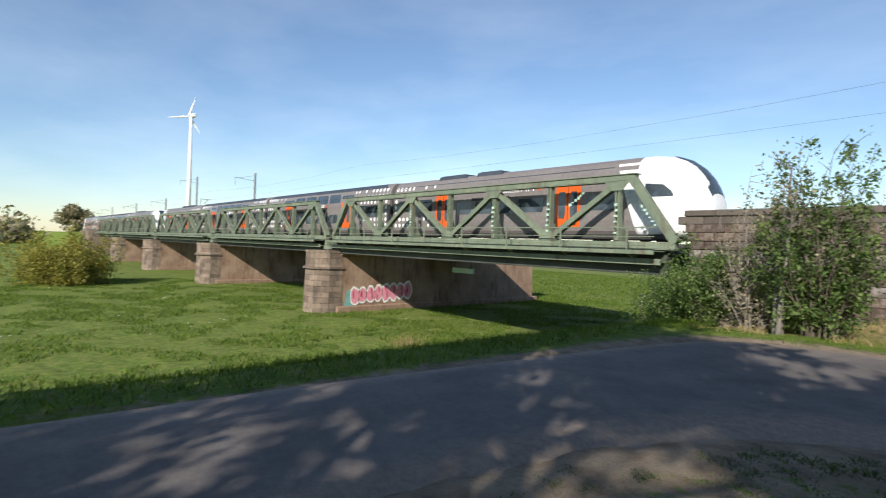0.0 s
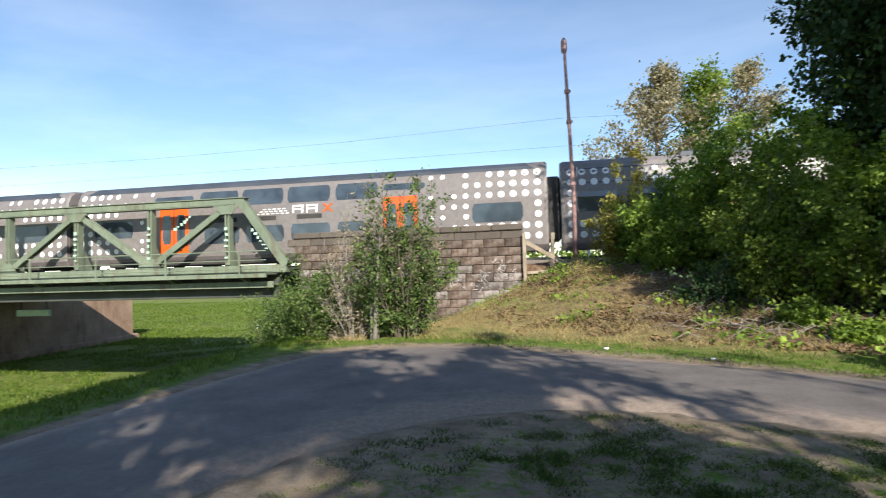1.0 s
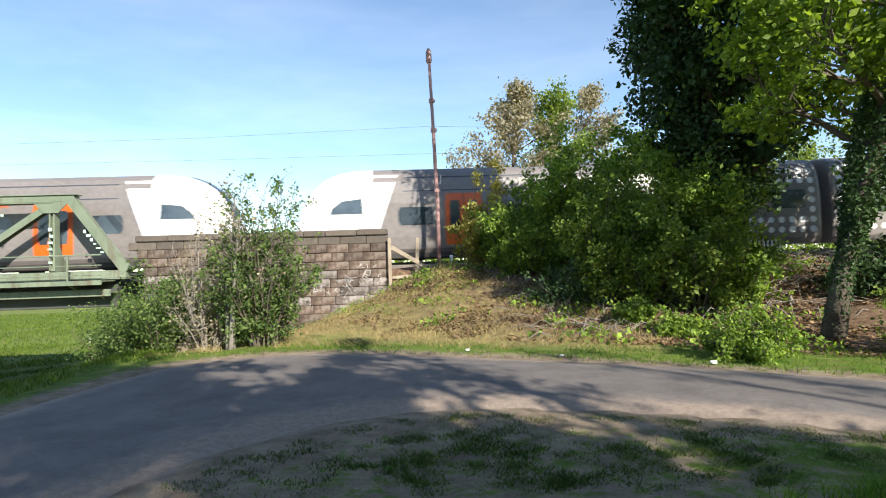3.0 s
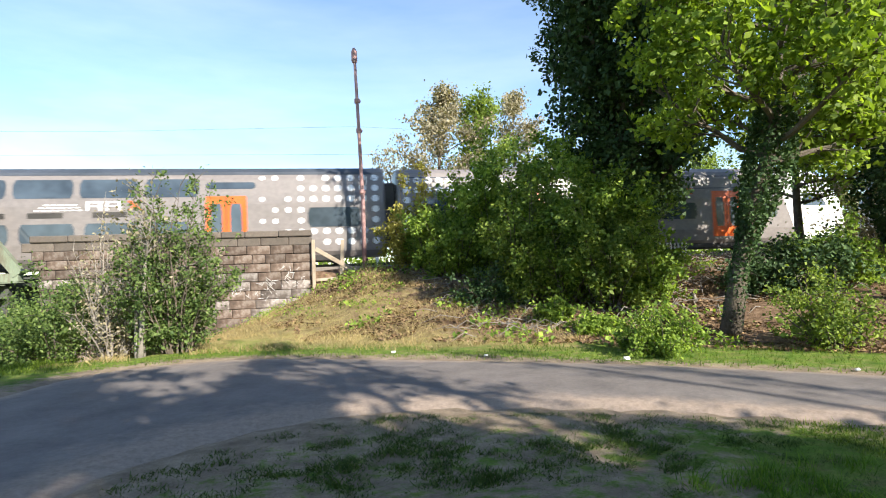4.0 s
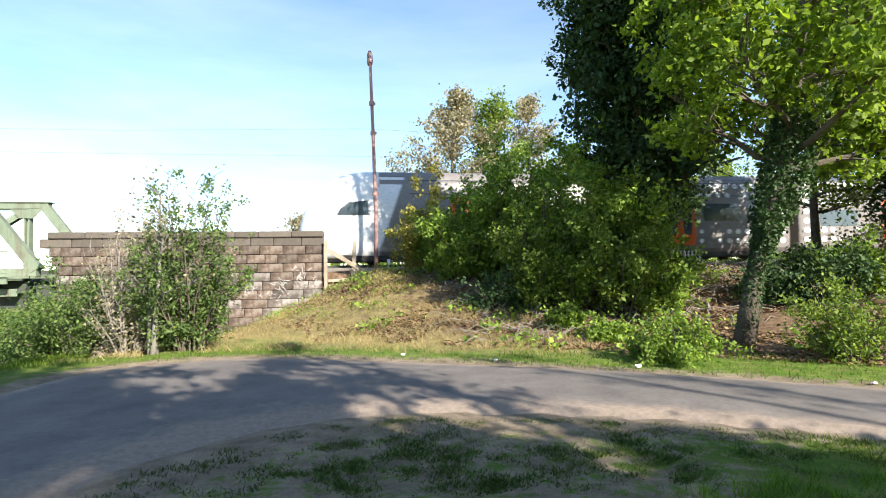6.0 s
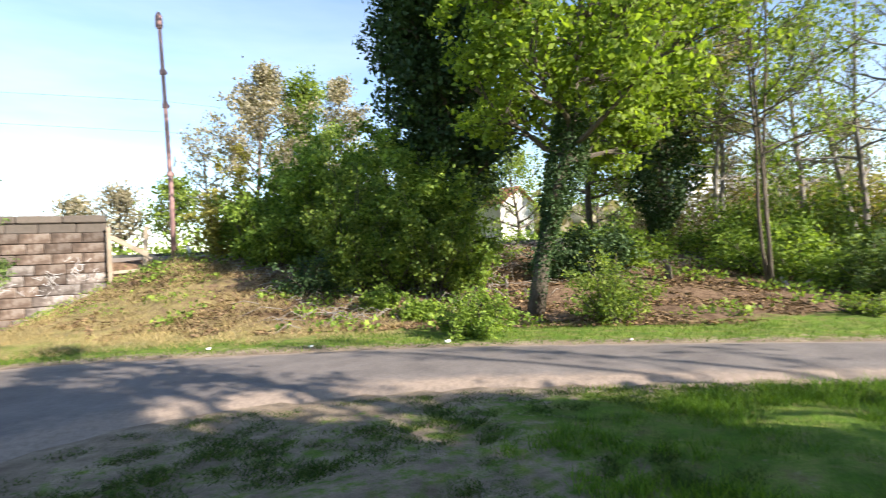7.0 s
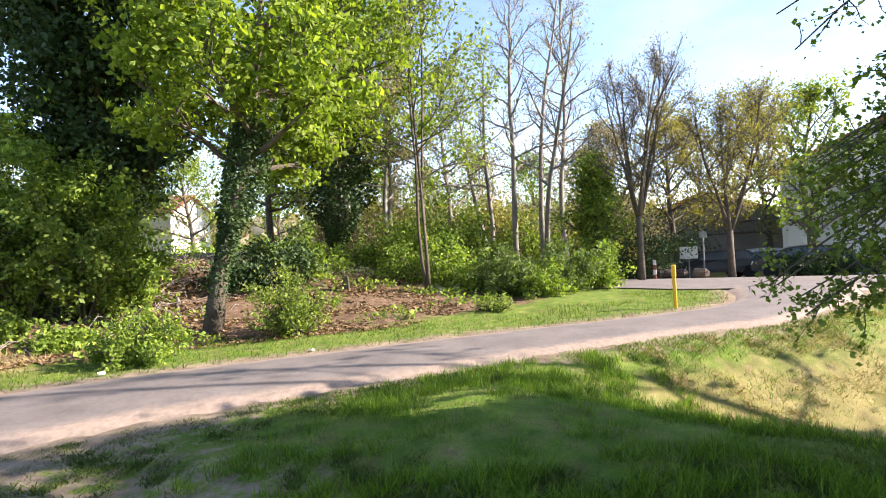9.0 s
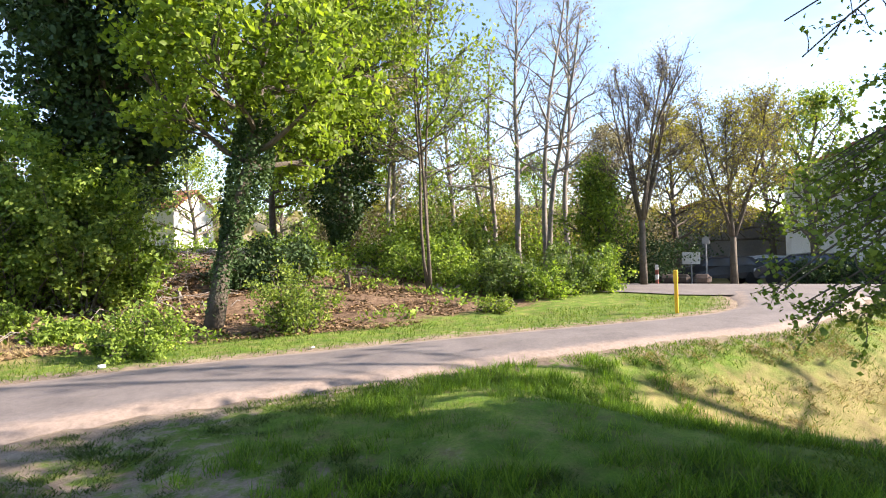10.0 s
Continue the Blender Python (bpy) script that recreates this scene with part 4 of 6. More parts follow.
def grow(rng, start, direction, length, steps, wander, lift):
    """A wandering limb as points."""
    p, d = np.array(start, float), np.array(direction, float)
    d /= np.linalg.norm(d)
    out = [p.copy()]
    for _ in range(steps):
        d = d + rng.normal(size=3) * wander + (0, 0, lift)
        d /= np.linalg.norm(d)
        p = p + d * length / steps
        out.append(p.copy())
    return np.array(out)


def along(pts, t):
    s = t * (len(pts) - 1)
    i = min(int(s), len(pts) - 2)
    return pts[i] + (pts[i + 1] - pts[i]) * (s - i), pts[i + 1] - pts[i]


def tree(name, label, xy, height, trunk_r, crown_lo, crown_r, leaf, n_leaves, leaf_size, seed, bark=None, n1=26, n2=6, n3=5, stems=1, spread=0.0, rise=0.7, taper=0.55, ivy=0, ivy_r=0.35, ivy_top=0.5, ivy_from=0.05, z=None, clump=0.22, group="", sink=0.1, lean=(0, 0), thick=0.5, fork=0.0, gaps=1.0, droop=0.0, ivy_leaf=None, ivy_size=0.1):
    """Trunk and limbs that fork twice into twigs, and leaves round the twigs."""
    rng = np.random.default_rng(seed)
    x, y = xy
    z = float(terrain(x, y)) - sink if z is None else z
    root = thing(name, label, "tree", pose(x, y, z), group)
    wood, limbs, anchors = Geo(), Geo(), []
    trunks = []
    if fork:
        wood.tube([(0, 0, -0.1), (0.02, 0.01, fork * 0.5), (0, 0, fork + 0.25)], [trunk_r * 2.5, trunk_r * 2.1, trunk_r * 1.7], 10)
    for s in range(stems):
        a = 6.283 * s / max(stems, 1) + rng.uniform(0, 1)
        d0 = np.array([math.cos(a) * spread + lean[0], math.sin(a) * spread + lean[1], 1.0])
        h = height * (1 if s == 0 else rng.uniform(0.75, 0.98))
        pts = grow(rng, (math.cos(a) * trunk_r * (stems > 1), math.sin(a) * trunk_r * (stems > 1), fork), d0, h, 10, 0.05, 0.02)
        rad = [trunk_r * (1.25 if i == 0 else 1) * (1 - 0.92 * i / 10) + 0.012 for i in range(11)]
        wood.tube(pts, rad, 9)
        trunks.append(pts)
    per = max(1, n1 // stems)
    for pts in trunks:
        for i in range(per):
            t = crown_lo + (0.98 - crown_lo) * (i + rng.uniform(0, 1)) / per
            p, d = along(pts, t)
            u = (t - crown_lo) / (1 - crown_lo)
            shape = math.sin(math.pi * min(1, 0.18 + 0.82 * u) ** taper) ** 0.7 if u < 1 else 0.2
            L = crown_r * max(shape, 0.22) * rng.uniform(0.7, 1.15)
            a = 2.399 * i + rng.uniform(-0.5, 0.5)
            e = 0.25 - droop * (1 - u) ** 2 + rise * u + rng.uniform(-0.2, 0.2)
            l1 = grow(rng, p, (math.cos(a) * math.cos(e), math.sin(a) * math.cos(e), math.sin(e)), L, 5, 0.12, 0.05)
            r1 = trunk_r * (1 - 0.85 * t) * thick + 0.008
            limbs.tube(l1, [r1 * (1 - 0.8 * k / 5) + 0.005 for k in range(6)], 5, False)
            for j in range(n2):
                q, dq = along(l1, 0.25 + 0.75 * (j + rng.uniform(0, 1)) / n2)
                d2 = dq / np.linalg.norm(dq) + rng.normal(size=3) * 0.55 + (0, 0, 0.15)
                l2 = grow(rng, q, d2, L * rng.uniform(0.25, 0.45) + 0.15, 3, 0.15, 0.06)
                limbs.tube(l2, [r1 * 0.4 + 0.004, r1 * 0.28 + 0.003, r1 * 0.18 + 0.003, 0.003], 4, False)
                anchors.append(l2[-1])
                for k in range(n3):
                    q3, d3 = along(l2, rng.uniform(0.15, 1))
                    l3 = grow(rng, q3, d3 / np.linalg.norm(d3) + rng.normal(size=3) * 0.6, L * 0.13 + 0.22, 2, 0.2, 0.05)
                    limbs.tube(l3, [0.007, 0.005, 0.002], 3, False)
                    anchors += [l3[1], l3[2]]
    part("trunk", wood, bark or BARK, root, smooth=True)
    part("limb", limbs, bark or BARK, root)
    if n_leaves:
        A = np.array(anchors)
        w = rng.uniform(0.02, 1, len(A)) ** gaps
        c = A[rng.choice(len(A), n_leaves, p=w / w.sum())] + rng.normal(size=(n_leaves, 3)) * (clump, clump, clump * 0.75)
        c[:, 2] = np.maximum(c[:, 2], 0.25)
        part("crown", leaf_mesh("crown", c, leaf_size, leaf, rng), None, root)
    if ivy:
        t = rng.uniform(0, ivy_top, ivy) ** 0.9
        ax = np.array([along(trunks[0], v)[0] for v in t])
        a = rng.uniform(0, 6.283, ivy)
        lump = 1 + 0.45 * np.sin(a * 3 + ax[:, 2] * 2.1) * np.sin(ax[:, 2] * 1.3 + 1)
        r = (trunk_r * 1.02 + (ivy_r - trunk_r) * smooth(ivy_from, ivy_from + 0.3, t / ivy_top) * lump) * np.sqrt(rng.uniform(0.35, 1.15, ivy))
        part("ivy", leaf_mesh("ivy", ax + np.stack([np.cos(a) * r, np.sin(a) * r, rng.normal(size=ivy) * 0.05], 1), min(leaf_size, ivy_size), ivy_leaf or LEAF_DARK, rng), None, root, "dark ivy leaves climbing the trunk")
    return root


def shrub(name, label, xy, radius, height, leaf, n_leaves, leaf_size, seed, stems=12, z=None, bark=None, group="", n2=7, n3=3, clump=0.075, upright=0.5):
    """Stems that fan out from one foot, fork into twigs, and carry the leaves."""
    rng = np.random.default_rng(seed)
    x, y = xy
    z = float(terrain(x, y)) - 0.05 if z is None else z
    root = thing(name, label, "shrub", pose(x, y, z), group)
    st, anchors = Geo(), []
    for i in range(stems):
        a, rr = 2.399 * i + rng.uniform(-0.3, 0.3), radius * math.sqrt((i + 0.4) / stems)
        top = np.array([math.cos(a) * rr, math.sin(a) * rr, height * rng.uniform(0.45, 1.16) * (1 - 0.5 * (rr / radius) ** 2)])
        foot = np.array([math.cos(a), math.sin(a), 0]) * radius * 0.22
        pts = grow(rng, foot, top - foot + (0, 0, upright * height), np.linalg.norm(top - foot), 6, 0.08, 0.02)
        pts = pts + np.linspace(0, 1, 7)[:, None] ** 1.5 * (top - pts[-1])
        st.tube(pts, [0.028, 0.024, 0.02, 0.015, 0.011, 0.007, 0.003], 4, False)
        for j in range(n2):
            q, d = along(pts, 0.12 + 0.88 * (j + rng.uniform(0, 1)) / n2)
            l2 = grow(rng, q, d / np.linalg.norm(d) * 0.6 + rng.normal(size=3) * 0.7 + (0, 0, 0.15), radius * rng.uniform(0.2, 0.42), 3, 0.18, 0.03)
            st.tube(l2, [0.01, 0.008, 0.005, 0.002], 3, False)
            anchors += [l2[2], l2[3]]
            for k in range(n3):
                q3, d3 = along(l2, rng.uniform(0.2, 1))
                anchors.append(q3 + rng.normal(size=3) * radius * 0.1)
    A = np.array(anchors)
    w = rng.uniform(0.12, 1, len(A)) ** 4
    P = A[rng.choice(len(A), n_leaves, p=w / w.sum())] + rng.normal(size=(n_leaves, 3)) * clump * radius
    P[:, 2] = np.where(P[:, 2] < 0.02, rng.uniform(0.02, 0.25, n_leaves) * height, P[:, 2])
    part("stem", st, bark or BARK, root)
    part("foliage", leaf_mesh("foliage", P, leaf_size, leaf, rng), None, root)
    return root


# shrubs before the abutment
shrub("bush", "green bush with upright leafy shoots beside the abutment", (-3.5, 12.9), 1.3, 4.4, LEAF_BLUE, 15000, 0.05, 21, 40, n2=12, clump=0.05, upright=1.3)
shrub("bush", "half-bare brown twiggy bush beside the abutment", (-4.9, 13.2), 1.0, 3.3, LEAF_BUD, 2200, 0.045, 22, 30, bark=BARK_GREY, n2=12)
shrub("bush", "low dense olive-green bush at the bank edge", (-6.2, 13.6), 1.45, 1.9, LEAF_BLUE, 12000, 0.045, 23, 18)
shrub("bush", "low dense olive-green bush at the bank edge", (-4.9, 14.2), 1.2, 2.0, LEAF_BLUE, 9000, 0.045, 24, 16)
shrub("bush", "low dense olive-green bush at the bank edge", (-7.9, 15.6), 1.5, 1.9, LEAF_BLUE, 8000, 0.05, 25, 16)
tree("young_tree", "slender pale-stemmed young tree beside the abutment", (-4.15, 12.55), 3.6, 0.05, 0.35, 0.9, LEAF_BUD, 500, 0.06, 26, BARK_GREY, 16, 4, 4, stems=3, spread=0.12)

# overgrown bank beyond the path
for i, (yaw, d, r, h, mat, n, s, seed, lab) in enumerate((
    (-7.5, 20.5, 1.2, 3.2, LEAF_YELLOW, 6000, 0.1, 31, "yellow-green shrub on the railway bank"),
    (-10.5, 19.3, 1.3, 2.9, LEAF_SHRUB, 7000, 0.1, 32, "dense green shrub on the railway bank"),
    (-14.2, 19.6, 1.5, 3.7, LEAF_SHRUB, 9000, 0.1, 33, "dense green shrub on the railway bank"),
    (-12.0, 18.6, 1.5, 2.2, LEAF_SHRUB, 8000, 0.1, 34, "thick green shrub on the railway bank"),
    (-17.0, 18.5, 1.7, 3.6, LEAF_SHRUB, 12000, 0.11, 35, "thick green shrub on the railway bank"),
    (-20.0, 15.4, 1.15, 3.3, LEAF_FRESH, 9000, 0.09, 36, "tall sunlit green shrub on the railway bank"),
    (-22.5, 17.5, 1.9, 4.2, LEAF_SHRUB, 14000, 0.11, 37, "thick green shrub on the railway bank"),
    (-27.0, 16.0, 1.8, 3.9, LEAF_SHRUB, 13000, 0.11, 38, "thick green shrub on the railway bank"),
    (-27.6, 14.9, 1.3, 2.6, LEAF_FRESH, 7500, 0.095, 39, "bright green shrub on the railway bank"),
    (-31.9, 15.2, 0.8, 1.6, LEAF_SHRUB, 4500, 0.095, 40, "bright green shrub on the railway bank"),
    (-23.6, 15.3, 1.3, 2.8, LEAF_SHRUB, 5000, 0.09, 41, "low green shrub on the railway bank"),
    (-22.0, 13.6, 0.5, 0.5, LEAF_SHRUB, 2500, 0.075, 42, "low green shrub on the railway bank"),
    (-26.0, 12.6, 0.5, 0.4, LEAF_SHRUB, 2400, 0.07, 43, "low weedy green clump on the railway bank"),
    (-16.0, 15.5, 0.9, 0.8, LEAF_DARK, 2500, 0.08, 44, "low weedy green clump on the railway bank"),
    (-32.4, 10.2, 0.64, 0.72, LEAF_SHRUB, 5200, 0.05, 45, "round leafy bush at the path's edge"),
    (-29.6, 10.8, 0.3, 0.35, LEAF_SHRUB, 1500, 0.05, 46, "small leafy bush at the path's edge"),
    (-46.0, 11.6, 0.85, 1.25, LEAF_FRESH, 4200, 0.055, 47, "loose upright bush at the path's edge"),
    (-43.0, 17.0, 1.5, 1.3, LEAF_DARK, 7000, 0.09, 48, "dark shrub on the upper bank"),
    (-46.0, 18.5, 1.4, 1.4, LEAF_SHRUB, 6000, 0.09, 49, "green shrub on the upper bank"),
    (-56.0, 23.0, 2.2, 1.6, LEAF_SHRUB, 6000, 0.1, 50, "green shrub on the upper bank"),
    (-60.5, 19.0, 1.6, 1.6, LEAF_SHRUB, 5500, 0.09, 51, "green shrub on the upper bank"),
    (-64.5, 17.6, 1.0, 1.1, LEAF_SHRUB, 2600, 0.08, 52, "dense green shrub at the foot of the bank"),
    (-68.3, 16.6, 1.0, 1.5, LEAF_BLUE, 5000, 0.08, 53, "dense green shrub at the foot of the bank"),
    (-71.2, 16.4, 0.9, 1.0, LEAF_SHRUB, 3200, 0.08, 54, "dense green shrub at the foot of the bank"),
    (-73.8, 17.6, 1.1, 1.7, LEAF_BLUE, 5600, 0.08, 55, "dense green shrub at the foot of the bank"),
    (-77.0, 19.0, 1.0, 1.4, LEAF_SHRUB, 4600, 0.085, 56, "dense green shrub at the foot of the bank"),
    (-66.5, 13.4, 0.5, 0.4, LEAF_FRESH, 1200, 0.05, 57, "small yellow-green weed clump by the path"),
    (-81.0, 27.0, 2.0, 2.4, LEAF_DARK, 6000, 0.1, 58, "dark hedge shrub beyond the road"),
)):
    shrub("shrub", lab, polar(yaw, d), r * 1.12, h * (1.15 if i < 18 else 0.95), mat, int(n * 1.15), s * 0.78, seed, 14 + i % 6, group="shrubs on the bank")

tree("maple_tree", "leafy maple tree with an ivy-clad trunk on the bank", (7.75, 9.85), 14.0, 0.17, 0.25, 3.2, LEAF_MAPLE, 46000, 0.105, 61, BARK, 44, 8, 5, ivy=9000, ivy_r=0.46, ivy_top=0.36, ivy_from=0.36, ivy_size=0.06, clump=0.17, taper=0.8, rise=0.7, lean=(0.2, 0.03), gaps=2.6, droop=0.2)
tree("ivy_tree", "tall dark tree smothered in ivy on the bank", (10.1, 16.6), 17.0, 0.3, 0.1, 2.2, LEAF_DARK, 50000, 0.13, 62, BARK, 80, 7, 5, ivy=26000, ivy_r=1.75, ivy_top=0.95, clump=0.22, taper=0.4, rise=0.9)
tree("ivy_tree", "dark ivy-covered tree on the bank", (18.6, 15.4), 13.5, 0.22, 0.3, 3.4, LEAF_MAPLE, 26000, 0.125, 63, BARK, 40, 6, 4, gaps=2.2, ivy=15000, ivy_r=1.2, ivy_top=0.6, clump=0.25)
tree("leafy_tree", "leafy green tree at the top of the bank", (23.2, 18.6), 14.0, 0.2, 0.25, 3.6, LEAF_MAPLE, 22000, 0.13, 611, BARK, 36, 6, 4, gaps=2.2, clump=0.22)
tree("leafy_tree", "leafy green tree at the top of the bank", (19.6, 20.2), 11.0, 0.18, 0.2, 3.0, LEAF_SHRUB, 16000, 0.12, 612, BARK, 32, 7, 5, clump=0.26)
tree("young_birch", "slim multi-stemmed tree with sparse spring leaves", polar(-59.8, 16.6), 12.0, 0.042, 0.28, 2.5, LEAF_FRESH, 6500, 0.085, 64, BARK, 36, 6, 5, stems=3, spread=0.13, rise=1.0)
tree("young_birch", "slim tree with budding brown-green leaves", polar(-56.0, 24.0), 12.5, 0.1, 0.3, 2.4, LEAF_BUD, 5000, 0.09, 65, BARK_GREY, 34, 6, 5, stems=2, spread=0.1, rise=1.0)
for yaw, d, h, seed, n in ((-69.2, 24.5, 14.5, 66, 700), (-72.0, 24.0, 14.0, 67, 500), (-74.3, 25.0, 15.0, 68, 600), (-66.5, 27.0, 11.0, 69, 3500), (-62.5, 27.0, 10.0, 70, 4500)):
    tree("bare_tree", "tall slender tree with nearly bare branches", polar(yaw, d), h, 0.13, 0.3, 2.3, LEAF_BUD if n < 3000 else LEAF_FRESH, n, 0.07, seed, BARK_GREY, 28, 6, 4, rise=1.1, stems=2 if seed % 2 else 1, spread=0.07)
tree("ivy_tree", "small ivy-covered trunk by the road", polar(-77.2, 22.5), 4.8, 0.1, 0.2, 1.3, LEAF_SHRUB, 5000, 0.085, 71, BARK, 26, 5, 4, gaps=2.0, rise=1.1, ivy=4500, ivy_r=0.6, ivy_top=0.85, ivy_leaf=LEAF_SHRUB)
tree("roadside_tree", "bare vase-shaped roadside tree with fine twigs", polar(-81.4, 22.0), 6.1, 0.06, 0.12, 1.9, LEAF_BUD, 2600, 0.045, 72, BARK, 70, 7, 6, stems=7, spread=0.24, rise=1.2, taper=0.9, thick=0.3, fork=2.6)
tree("roadside_tree", "roadside tree with thin yellowish spring leaves", polar(-89.3, 24.0), 5.5, 0.06, 0.1, 2.0, LEAF_YELLOW, 11000, 0.05, 73, BARK, 60, 8, 6, stems=5, spread=0.32, rise=1.0, taper=0.8, thick=0.3, fork=2.0)
for yaw, d, h, seed, mat in ((-84.5, 34, 9.5, 74, LEAF_YELLOW), (-92.5, 38, 10, 75, LEAF_YELLOW), (-79.0, 36, 9.5, 76, LEAF_BUD), (-96.0, 30, 8.5, 77, LEAF_FRESH), (-87.5, 42, 11, 78, LEAF_BUD)):
    tree("roadside_tree", "distant tree with thin spring foliage beyond the road", polar(yaw, d), h, 0.2, 0.2, 3.8, mat, 6000, 0.1, seed, BARK, 26, 6, 3, rise=0.9)

for i, (yaw, d, r, h, mat) in enumerate(((-51, 27, 2.6, 3.6, LEAF_BUD), (-55, 30, 2.8, 4.0, LEAF_YELLOW), (-58.5, 29, 2.6, 4.4, LEAF_BUD), (-62, 31, 2.8, 4.6, LEAF_SHRUB), (-65.5, 30, 2.6, 4.2, LEAF_YELLOW), (-68.5, 32, 2.8, 4.8, LEAF_BUD), (-71.5, 29, 2.4, 3.6, LEAF_SHRUB), (-74.5, 31, 2.8, 4.6, LEAF_BUD), (-77.5, 30, 2.4, 4.2, LEAF_YELLOW), (-80.5, 33, 2.6, 5.0, LEAF_BUD), (-84.0, 38, 2.6, 4.6, LEAF_DARK), (-60, 22.5, 1.7, 3.0, LEAF_FRESH), (-65, 21.5, 1.5, 2.6, LEAF_FRESH))):
    shrub("thicket", "tall loose thicket of spring undergrowth on the bank", polar(yaw, d), r, h, mat, 4200, 0.095, 160 + i, 16, n2=9, clump=0.12, group="undergrowth on the bank")

# trees beyond the railway
for yaw, d, h, r, seed, mat, n in ((-9.8, 41, 13.6, 4.4, 81, LEAF_BUD, 15000), (-15.8, 43, 12.6, 4.6, 82, LEAF_FRESH, 15000), (-19.5, 47, 14.5, 3.8, 83, LEAF_BUD, 11000), (-6.3, 52, 11.0, 3.4, 84, LEAF_BUD, 900), (-3.0, 40, 5.2, 1.8, 85, LEAF_FRESH, 3500), (1.5, 41, 4.4, 2.2, 86, LEAF_BUD, 3000), (5, 44, 4.2, 2.0, 87, LEAF_BUD, 2500),
                                (-37, 52, 9, 4, 88, LEAF_FRESH, 7000), (-45, 55, 8.5, 4, 89, LEAF_SHRUB, 7000), (-50, 58, 8, 4, 90, LEAF_FRESH, 6000), (-55, 62, 8.5, 4, 91, LEAF_SHRUB, 6000), (-60, 66, 9, 4, 92, LEAF_FRESH, 6000), (-66, 62, 9.5, 4.5, 93, LEAF_BUD, 6000), (-71, 60, 8.5, 4.5, 94, LEAF_SHRUB, 6000), (-24, 54, 11, 4.5, 95, LEAF_SHRUB, 8000), (-30, 50, 8, 4, 96, LEAF_SHRUB, 7000), (-76, 58, 9, 4.5, 97, LEAF_BUD, 6000)):
    x, y = polar(yaw, d)
    tree("tree", "tree in spring leaf beyond the railway line", (x, y), h, 0.2, 0.15, r, mat, int(n * 0.7), 0.155, seed, BARK, 22, 5, 2, rise=0.8, clump=0.35, group="trees beyond the railway")


# tree by the camera's stand, whose boughs reach into view and shade the path
tree("shade_tree", "slender two-stemmed tree with sparse maple leaves", (6.8, -4.2), 11.0, 0.16, 0.45, 1.6, LEAF_MAPLE, 1500, 0.12, 101, BARK, 12, 4, 3, stems=2, spread=0.1, rise=1.1)
# unseen trees behind the camera, set out to shade the path and foreground
for x, y, h, r, n, seed in ((6.4, -10.4, 10.5, 2.5, 17000, 102), (9.2, -11.7, 10.0, 1.9, 20000, 109), (1.8, -5.6, 11.0, 4.2, 18000, 103), (3.9, -12.0, 13.0, 4.0, 5200, 104), (9.6, -14.5, 9.0, 3.0, 8000, 105), (-2.7, -10.8, 12.0, 4.4, 11000, 106), (-4.6, -5.0, 9.0, 2.8, 7000, 107), (4.9, -7.2, 8.5, 2.2, 8000, 108)):
    tree("shade_tree", "unseen leafy tree added to shade the footpath", (x, y), h, 0.2, 0.34, r, LEAF_MAPLE, n, 0.15, seed, BARK, 28, 5, 3, stems=1 + seed % 2, spread=0.1, gaps=2.5, clump=0.2)

# two more out of view, placed so their stems throw streaks across the path
for x, y, seed in ((10.7, -7.9, 171), (12.1, -9.4, 172)):
    tree("shade_tree", "slim nearly bare unseen tree added to cast shadow streaks", (x, y), 13.0, 0.11, 0.4, 1.5, LEAF_MAPLE, 500, 0.12, seed, BARK, 14, 4, 3, stems=2, spread=0.08, rise=1.1)


def hanging_bough(start, tips, seed, n):
    rng = np.random.default_rng(seed)
    g, P = Geo(), []
    s = np.array(start, float)
    for tip in tips:
        tip = np.array(tip, float)
        pts = grow(rng, s, tip - s + (0, 0, 0.25 * np.linalg.norm(tip - s)), np.linalg.norm(tip - s), 8, 0.06, -0.07)
        pts = pts + np.linspace(0, 1, 9)[:, None] * (tip - pts[-1])
        g.tube(pts, [0.022 * (1 - 0.85 * i / 8) + 0.003 for i in range(9)], 5, False)
        for k in range(16):
            q, d = along(pts, rng.uniform(0.3, 1))
            tw = grow(rng, q, d / np.linalg.norm(d) + rng.normal(size=3) * 0.8, rng.uniform(0.2, 0.45), 3, 0.2, -0.05)
            g.tube(tw, [0.006, 0.005, 0.004, 0.002], 3, False)
            P += [tw[1], tw[2], tw[3]]
    A = np.array(P)
    c = A[rng.integers(0, len(A), n)] + rng.normal(size=(n, 3)) * 0.045
    root = thing("hanging_bough", "drooping bough of a maple with fresh green leaves", "branch", pose(0, 0, 0), "boughs beside the camera")
    part("branch", g, BARK, root)
    part("foliage", leaf_mesh("foliage", c, 0.042, LEAF_FRESH, rng, 0.8, 1.25, 0.8), None, root)


rb = random.Random(4)
for k, (lo, hi, za, zb, m, n) in enumerate(((-92.0, -101.5, -0.1, 2.2, 14, 7500), (-94.5, -101.5, 2.0, 4.0, 9, 4200), (-92.5, -99.0, 4.2, 5.8, 3, 360))):
    tips = []
    for j in range(m):
        u = (j + rb.uniform(0, 1)) / m
        d = rb.uniform(5.2, 6.2)
        tips.append((*polar(lo + (hi - lo) * u, d), 1.6 + 0.58 * (za - 1.6 + (zb - za) * rb.uniform(0, 1))))
    hanging_bough((6.7, -3.9, 2.6 + 0.9 * k), tips, 111 + k, n)


